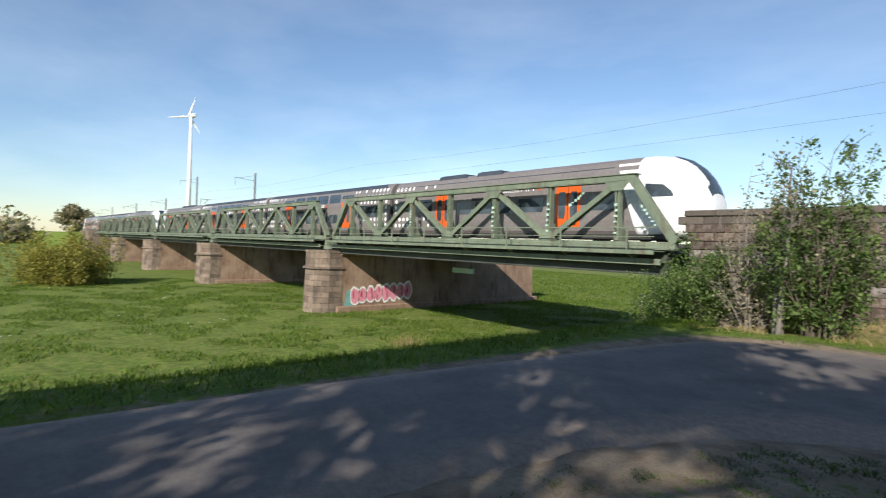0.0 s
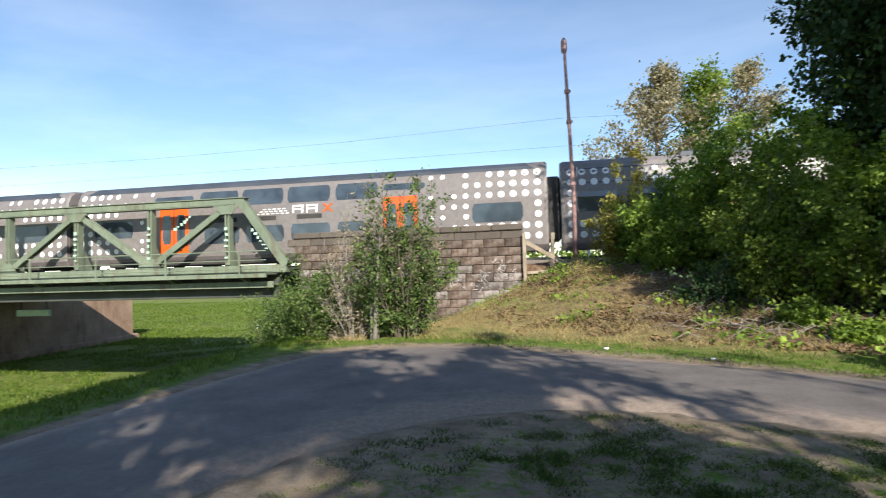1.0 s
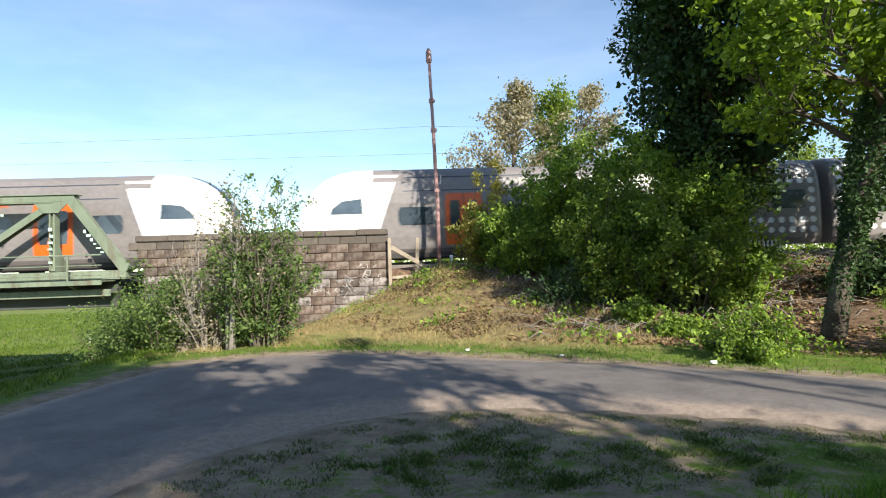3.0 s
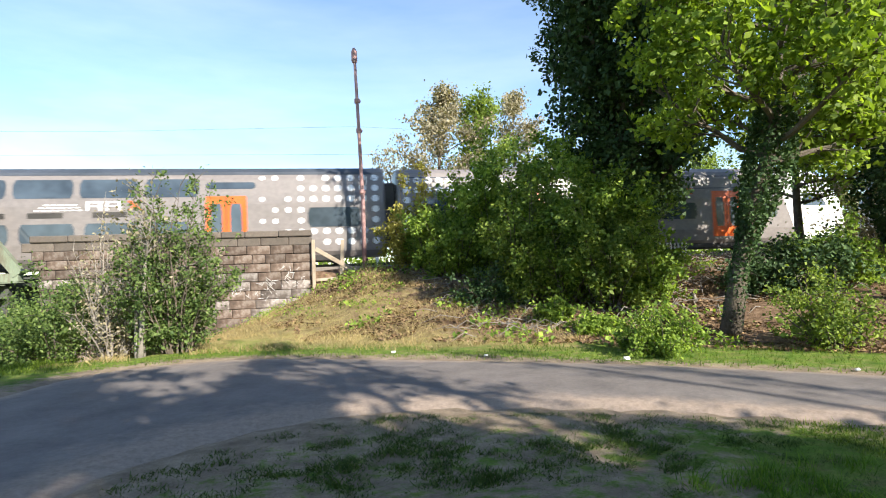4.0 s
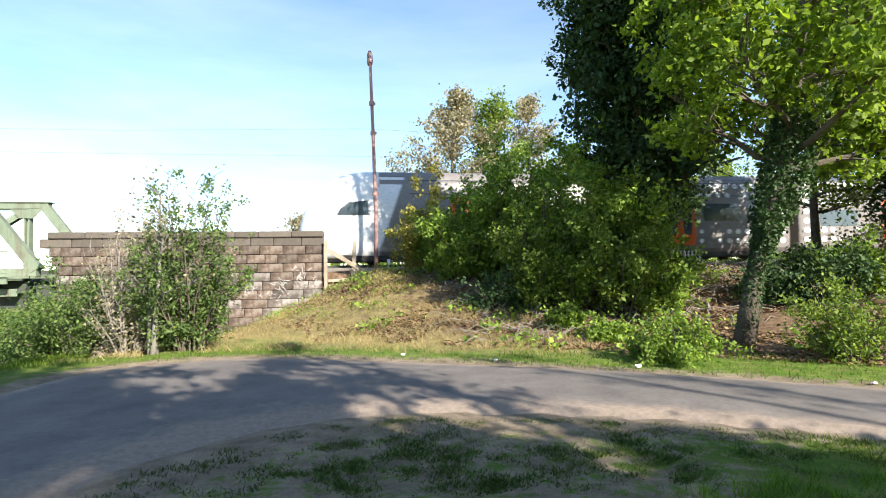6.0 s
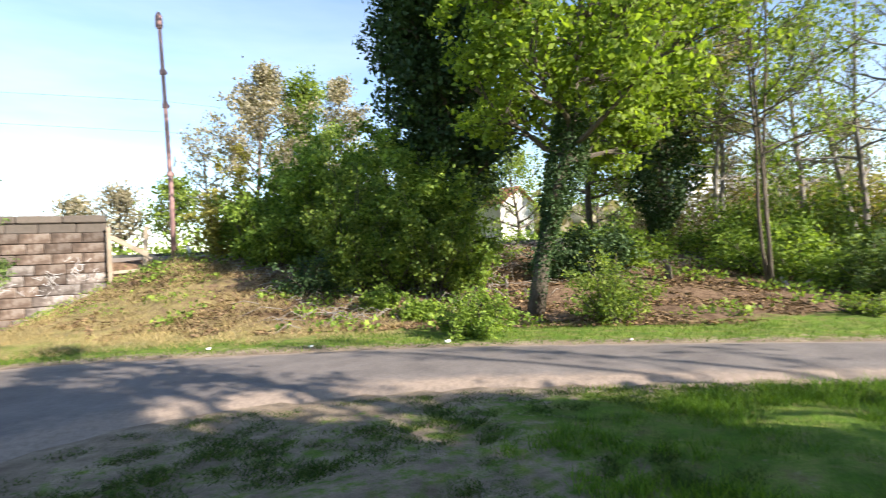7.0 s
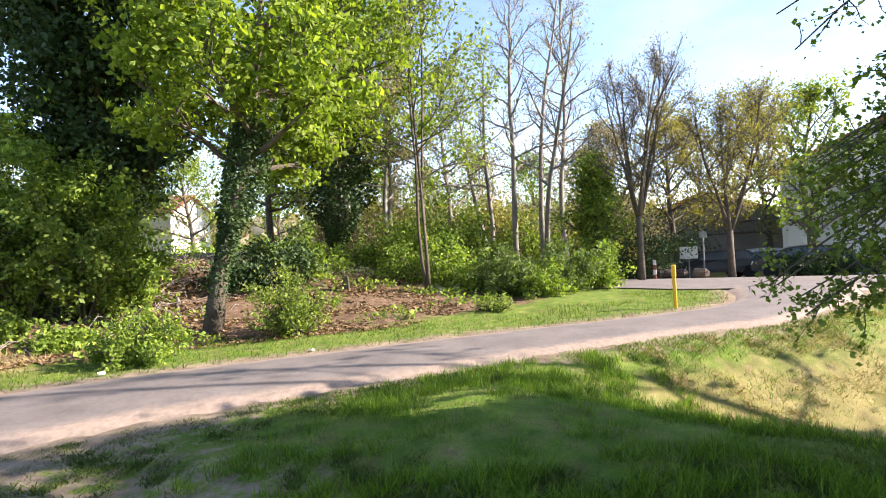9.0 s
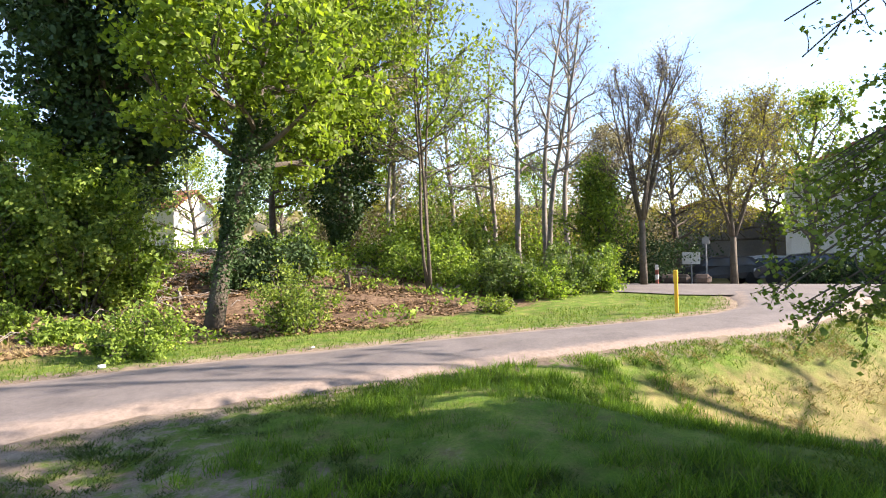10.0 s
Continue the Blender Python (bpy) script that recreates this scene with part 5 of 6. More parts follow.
# ---------------------------------------------------------------- grass, weeds and litter
def scatter(rng, n, x0, x1, y0, y1, ok):
    x, y = rng.uniform(x0, x1, n), rng.uniform(y0, y1, n)
    m = ok(x, y)
    x, y = x[m], y[m]
    return np.stack([x, y, terrain(x, y) - 0.01], 1)


def patchy(x, y, f=0.5, cut=0.0, off=0.0):
    return np.sin(x * f * 3.1 + 1.7 * np.sin(y * f * 2.3 + off)) * np.sin(y * f * 2.9 + 1.3 * np.sin(x * f * 1.9 + off)) + 0.5 * np.sin(x * f * 9 + off) * np.sin(y * f * 8) > cut


rg = np.random.default_rng(77)
tufts = scatter(rg, 20000, -2.9, 6.5, -1.5, 6.4, lambda x, y: (path_distance(x, y) > 0.25) & patchy(x, y, 2.4, 0.0) & (rg.uniform(0, 1, len(x)) < 0.38 + 0.1 * np.clip(x, -3, 5)))
feet = np.repeat(tufts, 34, 0) + np.concatenate([rg.normal(size=(34 * len(tufts), 2)) * (0.06, 0.05), np.zeros((34 * len(tufts), 1))], 1)
tagged(part("grass", blade_mesh("grass", feet, 0.032, 0.012, GRASS_TRODDEN, rg, 0.9), None), "short patchy trodden grass tufts on bare soil", "grass", kind="stuff")
feet = scatter(rg, 160000, 4.0, 16, -9, 5.0, lambda x, y: (path_distance(x, y) > 0.15) & (y < np.interp(x, PATH_NEAR[8:, 0], PATH_NEAR[8:, 1])) & (patchy(x, y, 0.7, -0.35) | (x < 6)) & (rg.uniform(0, 1, len(x)) < np.where(terrain(x, y) < -0.15, 0.45, 1.0)))
tagged(part("grass", blade_mesh("grass", feet, 0.06, 0.013, GRASS, rg, 0.6), None), "lush mown grass round the hollow", "grass", kind="stuff")
tufts = scatter(rg, 9000, 2.4, 12, -6.5, 3.6, lambda x, y: (path_distance(x, y) > 0.3) & (y < np.interp(x, PATH_NEAR[8:, 0], PATH_NEAR[8:, 1])) & patchy(x, y, 1.1, -0.15, 6) & (np.hypot(x - 10, y + 0.5) > 2.6))
feet = np.repeat(tufts, 20, 0) + np.concatenate([rg.normal(size=(20 * len(tufts), 2)) * 0.05, np.zeros((20 * len(tufts), 1))], 1)
tagged(part("grass", blade_mesh("grass", feet, 0.12, 0.011, GRASS_LUSH, rg, 0.45), None), "tufts of taller lush green grass beside the hollow", "grass", kind="stuff")
feet = scatter(rg, 90000, 6.0, 14.5, -5.5, 2.6, lambda x, y: (path_distance(x, y) > 0.3) & (y < np.interp(x, PATH_NEAR[8:, 0], PATH_NEAR[8:, 1])) & patchy(x, y, 0.9, 0.1, 2) & (np.hypot(x - 10.6, y + 0.5) < 3.6))
tagged(part("dry_grass", blade_mesh("dry_grass", feet, 0.05, 0.014, STRAW, rg, 1.2), None), "dry trodden straw-coloured grass on the hollow's slope", "grass", kind="stuff")
feet = scatter(rg, 50000, -6, 17, 0.3, 14, lambda x, y: (path_distance(x, y) > 0.1) & (y > np.interp(x, PATH_FAR[6:, 0], PATH_FAR[6:, 1])) & (path_distance(x, y) < 1.5 + 0.5 * np.sin(x * 2) + 0.9 * (x > 6)))
tagged(part("grass", blade_mesh("grass", feet, 0.08, 0.016, GRASS, rg, 0.5), None), "grass verge along the far edge of the path", "grass", kind="stuff")
feet = scatter(rg, 60000, -17, -5.7, -6, 14, lambda x, y: (path_distance(x, y) > 0.08) & (x < -5.2))
tagged(part("grass", blade_mesh("grass", feet, 0.1, 0.02, GRASS, rg, 0.5), None), "grass on the bank down to the meadow", "grass", kind="stuff")
feet = scatter(rg, 160000, -95, -15, -4, 60, lambda x, y: (np.hypot(x, y) < 90) & patchy(x, y, 0.16, -0.1))
tagged(part("grass", blade_mesh("grass", feet, 0.22, 0.07, GRASS, rg, 0.6), None), "tussocky meadow grass on the floodplain", "grass", kind="stuff")
feet = scatter(rg, 60000, -110, -13, 46, 120, lambda x, y: x < 0)
tagged(part("grass", blade_mesh("grass", feet, 0.3, 0.12, GRASS, rg, 0.6), None), "sunlit meadow grass beyond the bridge", "grass", kind="stuff")
feet = np.concatenate([c + np.concatenate([rg.normal(size=(160, 2)) * 0.5, np.zeros((160, 1))], 1) for c in ((-24.0, 22.5, -4.85), (-22.5, 18.2, -4.85), (-27.5, 20.4, -4.85), (-25.0, 50, -4.85), (-30, 56, -4.85))])
tagged(part("dry_grass", blade_mesh("dry_grass", feet, 0.75, 0.03, STRAW, rg, 0.2), None), "pale dry reed tufts on the meadow", "grass", kind="stuff")
c = scatter(rg, 120000, -4, 30, 6, 23, lambda x, y: (y - np.interp(x, PATH_FAR[6:, 0], PATH_FAR[6:, 1]) > 2.6) & (x + 0.4 * (y - 16) > -2) & patchy(x, y, 0.5, -0.5, 2))
c[:, 2] += 0.03
tagged(part("leaf_litter", leaf_mesh("leaf_litter", c, 0.065, LITTER, rg, 0, 1.6, 2.5), None), "brown fallen leaves over the bank's bare earth", "leaf litter", kind="stuff")
c = scatter(rg, 42000, 0, 32, 6, 22, lambda x, y: (y - np.interp(x, PATH_FAR[6:, 0], PATH_FAR[6:, 1]) > 2.2) & patchy(x, y, 0.5, 0.35, 5))
c[:, 2] += rg.uniform(0.03, 0.25, len(c))
tagged(part("weeds", leaf_mesh("weeds", c, 0.075, LEAF_SHRUB, rg), None), "low green weeds and brambles on the bank", "weeds", kind="stuff")
c = scatter(rg, 16000, -6.5, 1.8, 15.5, 23, lambda x, y: patchy(x, y, 0.6, -0.1, 3) & (y > 16.5 - 0.6 * x - 1))
c[:, 2] += rg.uniform(0.02, 0.3, len(c))
tagged(part("weeds", leaf_mesh("weeds", c[::4], 0.05, LEAF_SHRUB, rg), None), "green weeds and brambles at the wall's foot", "weeds", kind="stuff")
tagged(part("dry_grass", blade_mesh("dry_grass", np.concatenate([c[1::2] - (0, 0, 0.15), scatter(rg, 30000, -5, 5, 10.5, 20, lambda x, y: (path_distance(x, y) > 0.9) & patchy(x, y, 0.8, -0.3, 1))]), 0.14, 0.014, STRAW, rg, 0.8), None), "matted straw-coloured dry grass on the mound", "grass", kind="stuff")

x = rg.uniform(-11, 80, 14000)
y = 37.5 + rg.normal(size=14000) * 1.2
c = np.stack([x, y, 1.6 + np.abs(rg.normal(size=14000)) * (0.5 + 0.35 * np.sin(x * 0.7) ** 2)], 1)
tagged(part("brambles", leaf_mesh("brambles", c, 0.2, LEAF_SHRUB, rg), None), "low bramble growth along the far side of the tracks", "brambles", kind="stuff")

c = scatter(rg, 1500, -75, -16, -4, 30, lambda x, y: patchy(x, y, 0.12, 0.75, 4))
c[:, 2] += 0.16
tagged(part("flowers", leaf_mesh("flowers", c, 0.09, WHITE_PAINT, rg, 0, 1.0, 2.5), None), "scattered pale meadow flowers", "flowers", kind="stuff")

tw = Geo()
rr = random.Random(8)
for i in range(900):
    x, y = rr.uniform(2.5, 26), rr.uniform(11, 21)
    if y - float(np.interp(x, PATH_FAR[6:, 0], PATH_FAR[6:, 1])) < 3:
        continue
    a, L = rr.uniform(0, 6.28), rr.uniform(0.3, 1.4)
    z0 = float(terrain(x, y)) + 0.04
    x2, y2 = x + math.cos(a) * L, y + math.sin(a) * L
    tw.tube([(x, y, z0), ((x + x2) / 2, (y + y2) / 2, z0 + rr.uniform(0.03, 0.25)), (x2, y2, float(terrain(x2, y2)) + 0.05)], [0.011, 0.009, 0.004], 4, False)
tagged(part("dead_twigs", tw, BARK_GREY, None, "fallen dead twigs and sticks on the bank"), "", "twigs", kind="stuff")
for yaw, d, a, L, r in ((-61.0, 16.4, 0.6, 1.3, 0.07), (-62.3, 16.8, 0.2, 0.9, 0.05), (-35.5, 15.2, 1.0, 1.6, 0.05)):
    x, y = polar(yaw, d)
    z0 = float(terrain(x, y)) + 0.06
    tagged(part("log", Geo().tube([(x, y, z0), (x + math.cos(a) * L / 2, y + math.sin(a) * L / 2, z0 + 0.1), (x + math.cos(a) * L, y + math.sin(a) * L, z0 + 0.12)], [r, r * 0.95, r * 0.8], 8), BARK_GREY, None, "pale cut log lying on the bank"), "", "log")
x, y = polar(-51.3, 16.8)
tagged(part("stump", Geo().tube([(x, y, float(terrain(x, y)) - 0.1), (x - 0.03, y, float(terrain(x, y)) + 0.3), (x - 0.12, y + 0.02, float(terrain(x, y)) + 0.55)], [0.12, 0.1, 0.085], 8), BARK, None, "dark broken stump on the bank"), "", "stump")
for i, (x, y) in enumerate(((2.55, 9.55), (1.0, 10.7), (4.6, 8.3), (6.9, 6.3))):
    s = 0.03 + 0.01 * (i % 3)
    g = Geo().box((0, 0, 0), (s * 2, s * 1.3, s * 0.8), s * 0.25)
    g.v = [(a + rr.uniform(-0.012, 0.012), b + rr.uniform(-0.012, 0.012), c + rr.uniform(-0.008, 0.008)) for a, b, c in g.v]
    ob = tagged(part("paper_scrap", g, WHITE_PAINT, None, "crumpled white paper scrap on the verge"), "", "litter")
    ob.location = (x, y, float(terrain(x, y)) + 0.03)


# ---------------------------------------------------------------- line-side things
pole = thing("signal_pole", "tall rusty reddish steel pole with collars beside the track", "pole", pose(1.15, 24.55, 1.3))
part("mast", Geo().tube([(0, 0, 0), (0.02, 0, 3.2), (-0.06, 0, 6.6), (-0.16, 0, 10.3)], [0.105, 0.095, 0.08, 0.065], 10), RUST_POLE, pole, smooth=True)
for z, dx in ((6.65, -0.06), (8.0, -0.1), (3.9, 0.0)):
    part("collar", Geo().tube([(dx, 0, z - 0.09), (dx, 0, z + 0.09)], [0.125, 0.125], 10).box((dx + 0.1, 0, z), (0.12, 0.08, 0.1), 0.01), RUST_POLE, pole)
part("cap", Geo().tube([(-0.155, 0, 9.75), (-0.16, 0, 9.85), (-0.165, 0, 10.25), (-0.17, 0, 10.42)], [0.1, 0.14, 0.13, 0.05], 10), RUST_POLE, pole)
part("insulator", Geo().tube([(0.16, -0.02, 4.2), (0.2, -0.02, 4.35), (0.2, -0.02, 4.6)], [0.03, 0.04, 0.02], 6), GALV, pole)

fence = thing("fence", "broken timber fence beside the abutment wall", "fence", pose(0, 0, 0))
part("post", Geo().box((-0.98, 22.85, 1.9), (0.14, 0.14, 2.2), 0.015), WOOD, fence)
part("post", Geo().beam((0.1, 22.9, 1.0), (0.2, 22.9, 2.98), 0.15, 0.15, 0.015), WOOD, fence)
part("rail", Geo().beam((-0.9, 22.8, 2.62), (0.85, 22.8, 1.55), 0.05, 0.17, 0.01), WOOD, fence)
part("rail", Geo().beam((-0.9, 22.84, 1.35), (0.1, 22.84, 1.4), 0.05, 0.12, 0.01), WOOD, fence)
marker = thing("marker_post", "short white trackside marker post", "post", pose(1.65, 23.6, 1.5))
part("stake", Geo().box((0, 0, 0.25), (0.07, 0.05, 0.7), 0.01), WHITE_PAINT, marker)
part("head", Geo().box((0, 0, 0.62), (0.14, 0.06, 0.22), 0.015), WHITE_PAINT, marker)

pickets = thing("picket_fence", "weathered pale picket fence along the top of the bank", "fence", pose(12.6, 24.1, 1.55))
for k in range(22):
    part("picket", Geo().box((0.2 * k, 0, 0.46 + 0.02 * math.sin(k * 2.3)), (0.09, 0.025, 0.92), 0.006), HOUSE_WHITE, pickets)
for z in (0.25, 0.7):
    part("rail", Geo().box((2.1, 0.035, z), (4.5, 0.04, 0.08), 0.006), WOOD, pickets)

parapet = thing("parapet", "pale concrete underbridge edge with a steel handrail", "parapet", pose(33.0, 23.3, 1.5))
part("edge_beam", Geo().box((0, 0, 0.5), (5.6, 0.4, 0.3), 0.03), HOUSE_WHITE, parapet)
for k in range(5):
    part("post", Geo().box((-2.6 + 1.3 * k, 0, 1.0), (0.06, 0.06, 0.8)), GALV, parapet)
for z in (0.98, 1.36):
    part("handrail", Geo().box((0, 0, z), (5.5, 0.05, 0.05)), GALV, parapet)


def catenary_mast(x, y, top):
    m = thing("catenary_mast", "grey steel overhead line mast with a bracket arm", "mast", pose(x, y, 1.3), "overhead line masts")
    part("column", Geo().beam((0, 0, -1.6), (0, 0, top), 0.3, 0.24, 0.02, (1, 0, 0)), GALV, m)
    part("arm", Geo().tube([(0, 0, top - 1.3), (0, -3.4, top - 1.0)], 0.04, 6).tube([(0, 0, top - 0.4), (0, -2.8, top - 1.05)], 0.03, 6), GALV, m)
    part("insulator", Geo().tube([(0, -3.3, top - 1.05), (0, -3.3, top - 2.2)], [0.05, 0.03], 6), GALV, m)
    return m


for x, y, top in ((-91, 34.6, 11.2), (-124, 34.6, 13.0), (-150, 34.6, 9.5), (-185, 34.6, 9.5), (-225, 34.6, 9.5), (45, 35.2, 9.5), (95, 35.2, 9.5)):
    catenary_mast(x, y, top)
for y, z, sag in ((27.4, 7.5, 0.1), (27.4, 8.9, 0.5)):
    g = Geo()
    stops = [-225, -185, -150, -124, -91, -45, 1, 45, 95, 160, 260]
    pts = []
    for a, b in zip(stops[:-1], stops[1:]):
        pts += [(a + (b - a) * u, y, z - sag * 4 * u * (1 - u)) for u in (0, 0.25, 0.5, 0.75)]
    tagged(part("overhead_wire", g.tube(pts, 0.005, 4, False), STEEL_DARK, None, "thin dark overhead railway wire"), "", "wire")

post = thing("gas_marker", "slim yellow marker post on the grass by the path", "post", pose(13.0, 1.3, float(terrain(13.0, 1.3))))
part("shaft", Geo().beam((0.02, 0, -0.1), (-0.02, 0, 0.72), 0.075, 0.075, 0.008), YELLOW, post)
part("head", Geo().box((-0.03, 0, 0.83), (0.11, 0.09, 0.26), 0.01), YELLOW, post)

# ---------------------------------------------------------------- buildings and vehicles
def house(name, label, x, y, z, w, d, h, rise, turn, wall, windows_at, roof_mat):
    root = thing(name, label, "house", pose(x, y, z, 0, 0, turn))
    g = Geo().box((0, 0, h / 2), (w, d, h), 0.03)
    g.raw([(-w / 2, -d / 2, h), (w / 2, -d / 2, h), (0, -d / 2, h + rise), (-w / 2, d / 2, h), (w / 2, d / 2, h), (0, d / 2, h + rise)], [(0, 1, 2), (3, 5, 4), (0, 2, 5, 3), (1, 4, 5, 2)])
    body = part("wall", g, wall, root)
    e = 0.4
    for s in (-1, 1):
        k = rise / (w / 2)
        part("roof", Geo().raw([(s * (w / 2 + e), -d / 2 - e, h - e * k), (0, -d / 2 - e, h + rise + 0.02), (0, d / 2 + e, h + rise + 0.02), (s * (w / 2 + e), d / 2 + e, h - e * k), (s * (w / 2 + e), -d / 2 - e, h - e * k + 0.16), (0, -d / 2 - e, h + rise + 0.2), (0, d / 2 + e, h + rise + 0.2), (s * (w / 2 + e), d / 2 + e, h - e * k + 0.16)], [(0, 1, 2, 3), (4, 7, 6, 5), (0, 4, 5, 1), (3, 2, 6, 7), (0, 3, 7, 4)]), roof_mat, root)
    for wx, wz, ww, wh in windows_at:
        wn_ = part("window", Geo().box((wx, -d / 2 - 0.02, wz), (ww + 0.16, 0.1, wh + 0.16), 0.02), WHITE_PAINT, root)
        part("pane", Geo().box((wx, -d / 2 - 0.075, wz), (ww, 0.03, wh)), GLASS, wn_)
    return root


house("house", "small white gabled house beyond the railway", 32.1, 48.3, 1.0, 6.0, 8.0, 5.0, 1.6, 20, HOUSE_WHITE, [(1.6, 2.4, 0.9, 1.2)], ROOF_RED)
house("house", "tan rendered house with a red tiled roof beyond the railway", 26.6, 53.8, 1.0, 7.0, 8.0, 4.2, 2.2, 20, HOUSE_TAN, [(-1.6, 2.4, 0.9, 1.2), (1.6, 2.4, 0.9, 1.2)], ROOF_RED)
house("house", "white rendered house with a red tiled roof behind the trees", 38, -8.5, -0.9, 12.0, 10.0, 5.6, 2.6, 84, HOUSE_WHITE, [(-3.6, 1.6, 1.1, 1.3), (-0.6, 1.6, 1.1, 1.3), (2.6, 1.6, 1.1, 1.3), (-3.6, 4.2, 1.1, 1.2), (-0.6, 4.2, 1.1, 1.2), (2.6, 4.2, 1.1, 1.2)], ROOF_RED)
house("house", "low grey house behind parked cars", 46, 1.5, -0.9, 11.0, 9.0, 3.4, 1.8, 84, surface("render_grey", (0.2, 0.19, 0.18), (0.3, 0.28, 0.26), 0.8, 15, 0.9), [(-3.2, 1.6, 1.2, 1.2), (0.4, 1.6, 1.2, 1.2), (3.4, 1.6, 1.2, 1.2)], ROOF_RED)


def parked_car(label, x, y, turn, paint):
    root = thing("car", label, "car", pose(x, y, float(terrain(x, y)) + 0.08, 0, 0, turn), "parked cars")
    prof = [(-2.1, 0.35), (-2.15, 0.75), (-1.95, 0.95), (-1.35, 1.38), (-0.2, 1.47), (0.6, 1.4), (1.25, 0.98), (2.0, 0.82), (2.15, 0.6), (2.1, 0.35)]
    outer = [[(px, -0.88 + (0.14 if pz > 1.1 else 0), pz) for px, pz in prof], [(px, 0.88 - (0.14 if pz > 1.1 else 0), pz) for px, pz in prof]]
    part("body", Geo().loft(outer), paint, root)
    for s in (-1, 1):
        part("side_glass", Geo().raw([(-1.55, s * 0.885, 0.98), (0.95, s * 0.885, 0.98), (0.45, s * 0.78, 1.34), (-1.2, s * 0.78, 1.34)], [(0, 1, 2, 3)]), GLASS, root)
    part("windscreen", Geo().raw([(1.24, -0.74, 1.01), (1.24, 0.74, 1.01), (0.64, 0.66, 1.39), (0.64, -0.66, 1.39)], [(0, 1, 2, 3)]), GLASS, root)
    for px in (-1.35, 1.35):
        for s in (-1, 1):
            n = 14
            part("wheel", Geo().loft([[(px + 0.32 * math.cos(6.283 * k / n), s * (0.8 + q), 0.32 + 0.32 * math.sin(6.283 * k / n)) for k in range(n)] for q in (-0.1, 0.1)]), RUBBER, root)
    for s in (-1, 1):
        part("headlight", Geo().box((2.08, s * 0.62, 0.68), (0.1, 0.3, 0.14), 0.02), DOT, root)
    return root


parked_car("dark parked car on the forecourt", 31.5, 1.0, 95, CAR_DARK)
parked_car("silver parked car on the forecourt", 33.5, -1.0, 100, CAR_SILVER)
parked_car("dark parked car on the forecourt", 30.0, -2.6, 88, CAR_DARK)
for k in range(4):
    shrub("hedge_plant", "dark clipped hedge plant beside the parked cars", (28.0 + 0.4 * k, -2.4 - 1.3 * k), 0.9, 1.35, LEAF_DARK, 3500, 0.07, 140 + k, 14, group="hedge beside the cars")
sign = thing("road_sign", "small white notice board on a grey post", "sign", pose(*polar(-85.7, 27.5), float(terrain(*polar(-85.7, 27.5)))))
part("post", Geo().tube([(0, 0, 0), (0, 0, 1.5)], 0.03, 8), GALV, sign)
part("board", Geo().box((-0.04, 0, 1.25), (0.03, 0.75, 0.55), 0.008), WHITE_PAINT, sign)
sign2 = thing("lamp_post", "slim grey post beside the road", "post", pose(*polar(-87.0, 27.0), float(terrain(*polar(-87.0, 27.0)))))
part("post", Geo().tube([(0, 0, 0), (0, 0, 2.2)], 0.035, 8), GALV, sign2)
part("plate", Geo().box((-0.04, 0, 2.0), (0.02, 0.3, 0.3), 0.005), GALV, sign2)
for yaw in (-83.6, -84.8, -86.6):
    x, y = polar(yaw, 25.5)
    tagged(part("boulder", Geo().box((x, y, float(terrain(x, y)) + 0.22), (0.6, 0.7, 0.45), 0.14), STONE, None, "low stone block at the road edge"), "", "stone block")
bar = thing("warning_post", "short red and white striped warning post", "post", pose(*polar(-82.6, 24.0), float(terrain(*polar(-82.6, 24.0)))))
for k in range(4):
    part("band", Geo().box((0, 0, 0.1 + 0.2 * k), (0.12, 0.12, 0.2), 0.01), WHITE_PAINT if k % 2 else ROOF_RED, bar)

# ---------------------------------------------------------------- far things
turbine = thing("wind_turbine", "white three-bladed wind turbine on the horizon", "wind turbine", pose(*polar(75.1, 600), -5))
part("tower", Geo().tube([(0, 0, 0), (0, 0, 60), (0, 0, 124)], [2.5, 2.0, 1.3], 16), TURBINE, turbine, smooth=True)
part("nacelle", Geo().box((3, 1, 125.5), (9, 4, 4), 0.8), TURBINE, turbine)
part("hub", Geo().tube([(-2.5, -1, 125.5), (-4, -1.4, 125.5)], [1.7, 0.8], 10), TURBINE, turbine)
side = Vector((math.cos(radians(60)), math.sin(radians(60)), 0))
for a in (72, 186, 306):
    d = side * math.cos(radians(a)) * 0.95 + Vector((0, 0, math.sin(radians(a))))
    o = Vector((-3.2, -1.2, 125.5))
    part("blade", Geo().tube([o, o + d * 5, o + d * 12, o + d * 21], [0.7, 1.2, 0.8, 0.15], 6), TURBINE, turbine)

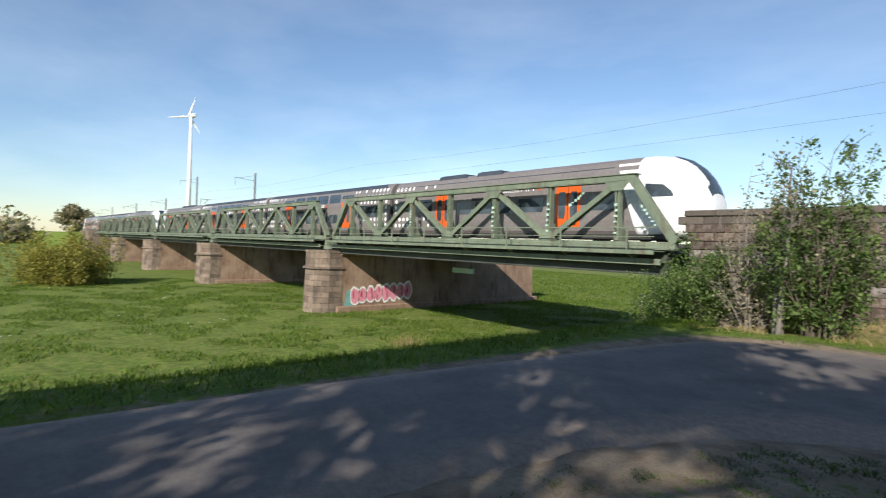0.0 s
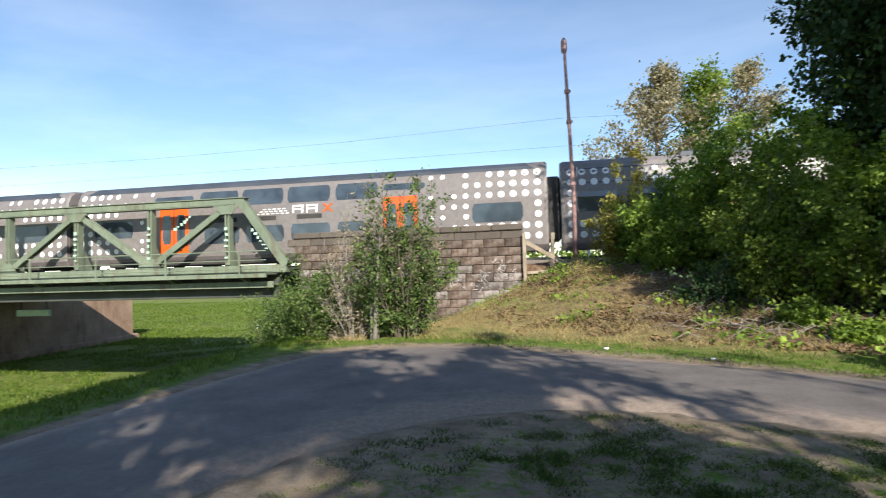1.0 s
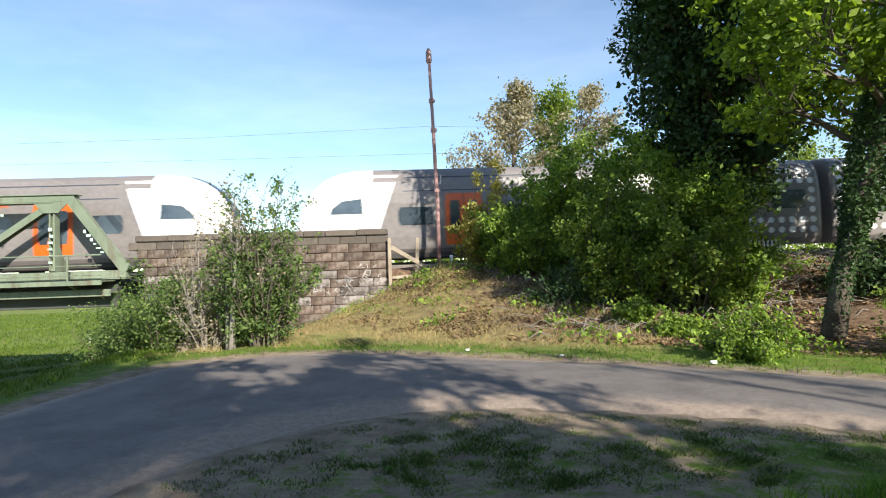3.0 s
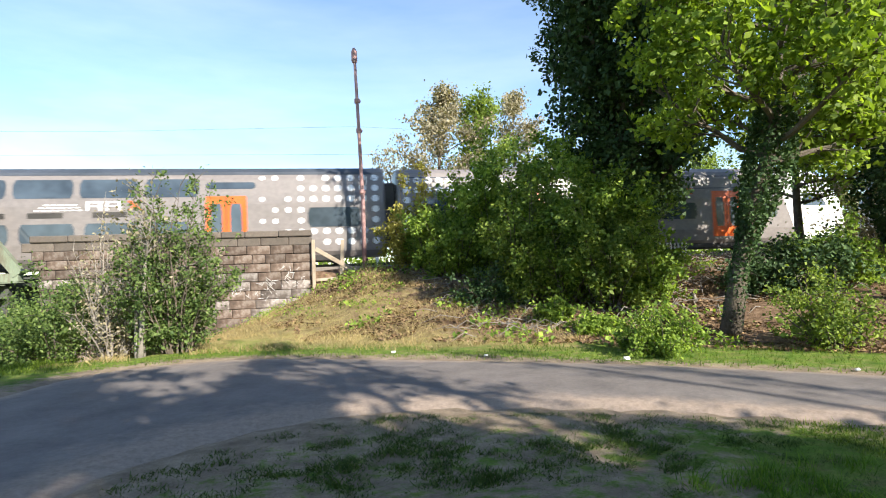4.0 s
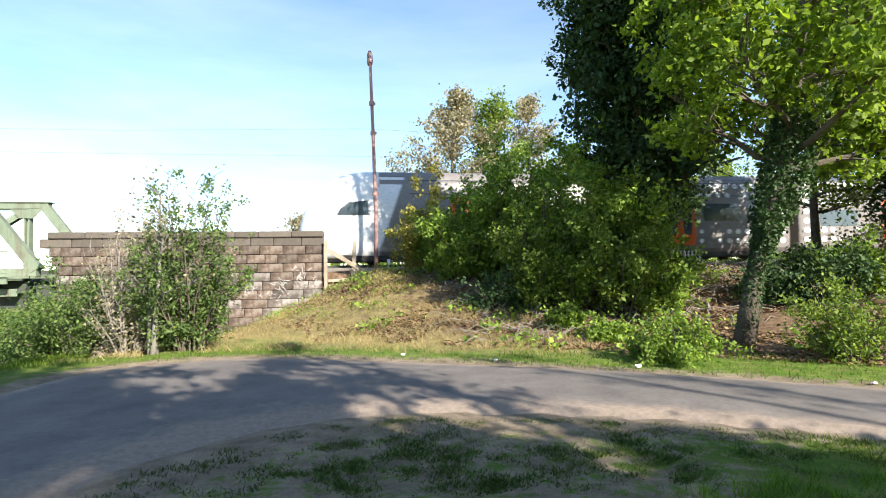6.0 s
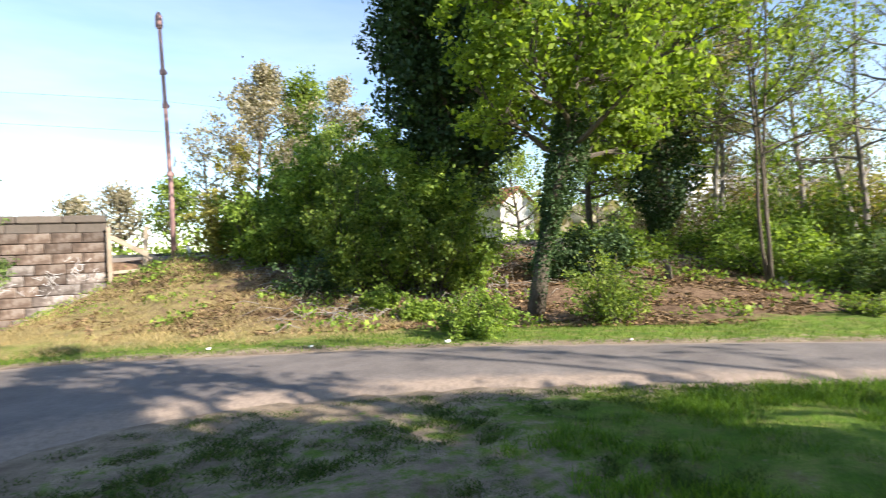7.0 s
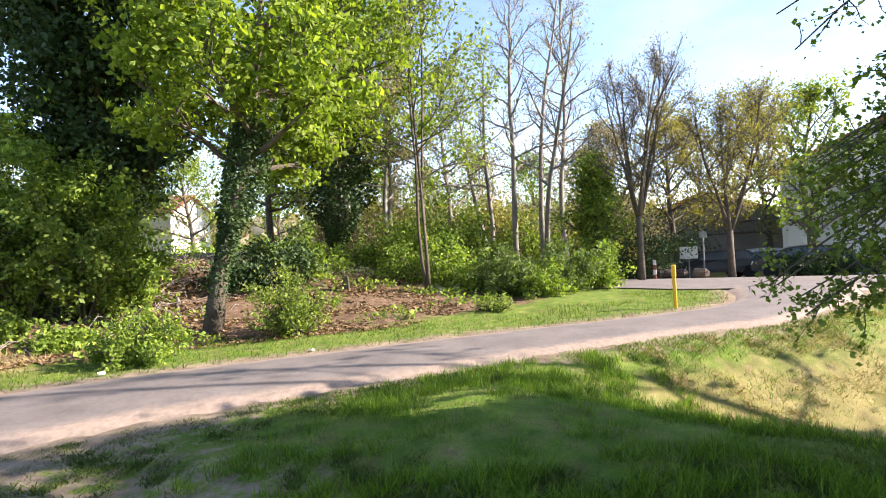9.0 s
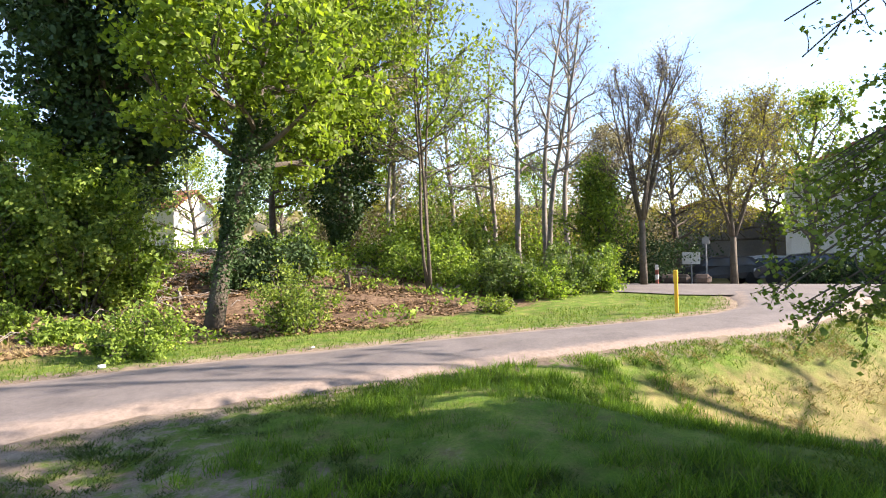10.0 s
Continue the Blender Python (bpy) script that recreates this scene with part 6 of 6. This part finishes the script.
shrub("willow_bush", "wide pale yellow-green willow bush on the river bank", polar(84.6, 82), 5.6, 5.4, LEAF_YELLOW, 26000, 0.17, 151, 40, z=-4.9)
rw = np.random.default_rng(9)
pts = []
for i in range(260):
    yaw, d = rw.uniform(48, 112), rw.uniform(330, 470)
    x, y = polar(yaw, d)
    if 18 < y < 60:
        continue
    h, w = rw.uniform(8, 17) * (1.0 if yaw > 70 else 0.7), rw.uniform(6, 12)
    m = 160
    q = rw.normal(size=(m, 3)) * (w * 0.5, w * 0.5, h * 0.3) + (x, y, -4.9 + h * 0.45)
    pts.append(q)
for i in range(60):
    yaw, d = rw.uniform(-12, 48), rw.uniform(260, 420)
    x, y = polar(yaw, d)
    h, w = rw.uniform(4, 9), rw.uniform(5, 10)
    pts.append(rw.normal(size=(110, 3)) * (w * 0.5, w * 0.5, h * 0.28) + (x, y, -4.9 + h * 0.5))
for i in range(90):
    x, y = polar(rw.uniform(-82, -22), rw.uniform(95, 150))
    h, w = rw.uniform(6, 10), rw.uniform(5, 9)
    pts.append(rw.normal(size=(130, 3)) * (w * 0.5, w * 0.5, h * 0.28) + (x, y, h * 0.42))
tagged(part("far_woods", leaf_mesh("far_woods", np.concatenate(pts), 2.1, LEAF_BUD, rw), None), "hazy brown-green woods on the horizon", "woods", kind="stuff")
tree("tree", "lone round tree on the horizon", polar(84.0, 300), 17, 0.5, 0.35, 7, LEAF_BUD, 3500, 0.8, 152, BARK, 24, 5, 3, z=-5, clump=0.8)
tagged(part("far_abutment", Geo().box((-188, 36, -1.4), (12, 28, 7.2), 0.2), PIER_NOSE, None, "pale stone abutment at the far end of the bridge"), "", "abutment", kind="structure")
bank = Geo().loft([[(x, 22 - 3, -5), (x, 25, 1.5), (x, 43, 1.5), (x, 50, -5)] for x in (-190, -400, -1200)], close=False, cap=False)
tagged(part("embankment", bank, GROUND, None, "grassy railway embankment beyond the river"), "", "embankment", kind="structure")
flag = thing("marker_stake", "thin white stake standing in the meadow", "stake", pose(-31.5, 55, -4.85))
part("stake", Geo().tube([(0, 0, 0), (0, 0, 1.6)], 0.05, 6), WHITE_PAINT, flag)
part("plate", Geo().box((0, 0, 1.6), (0.5, 0.05, 0.2), 0.01), WHITE_PAINT, flag)


# ---------------------------------------------------------------- things that move
def motions():
    for ob, offset in ((lead_train, 0.0), (tail_train, -107.3)):
        walk(ob, [(t, pose(NOSE + offset + SPEED * t + ahead, TRAIN_Y, RAIL_Z)) for t, ahead in ((0.0, 0.0), (0.5, 0.9), (1.0, 1.05), (1.5, 1.0), (2.0, 0.5), (3.5, 0.0), (4.5, 0.0), (5.5, 0.0), (6.5, 0.0), (7.5, 0.0), (9.0, 0.0), (10.0, 0.0))])


motions()
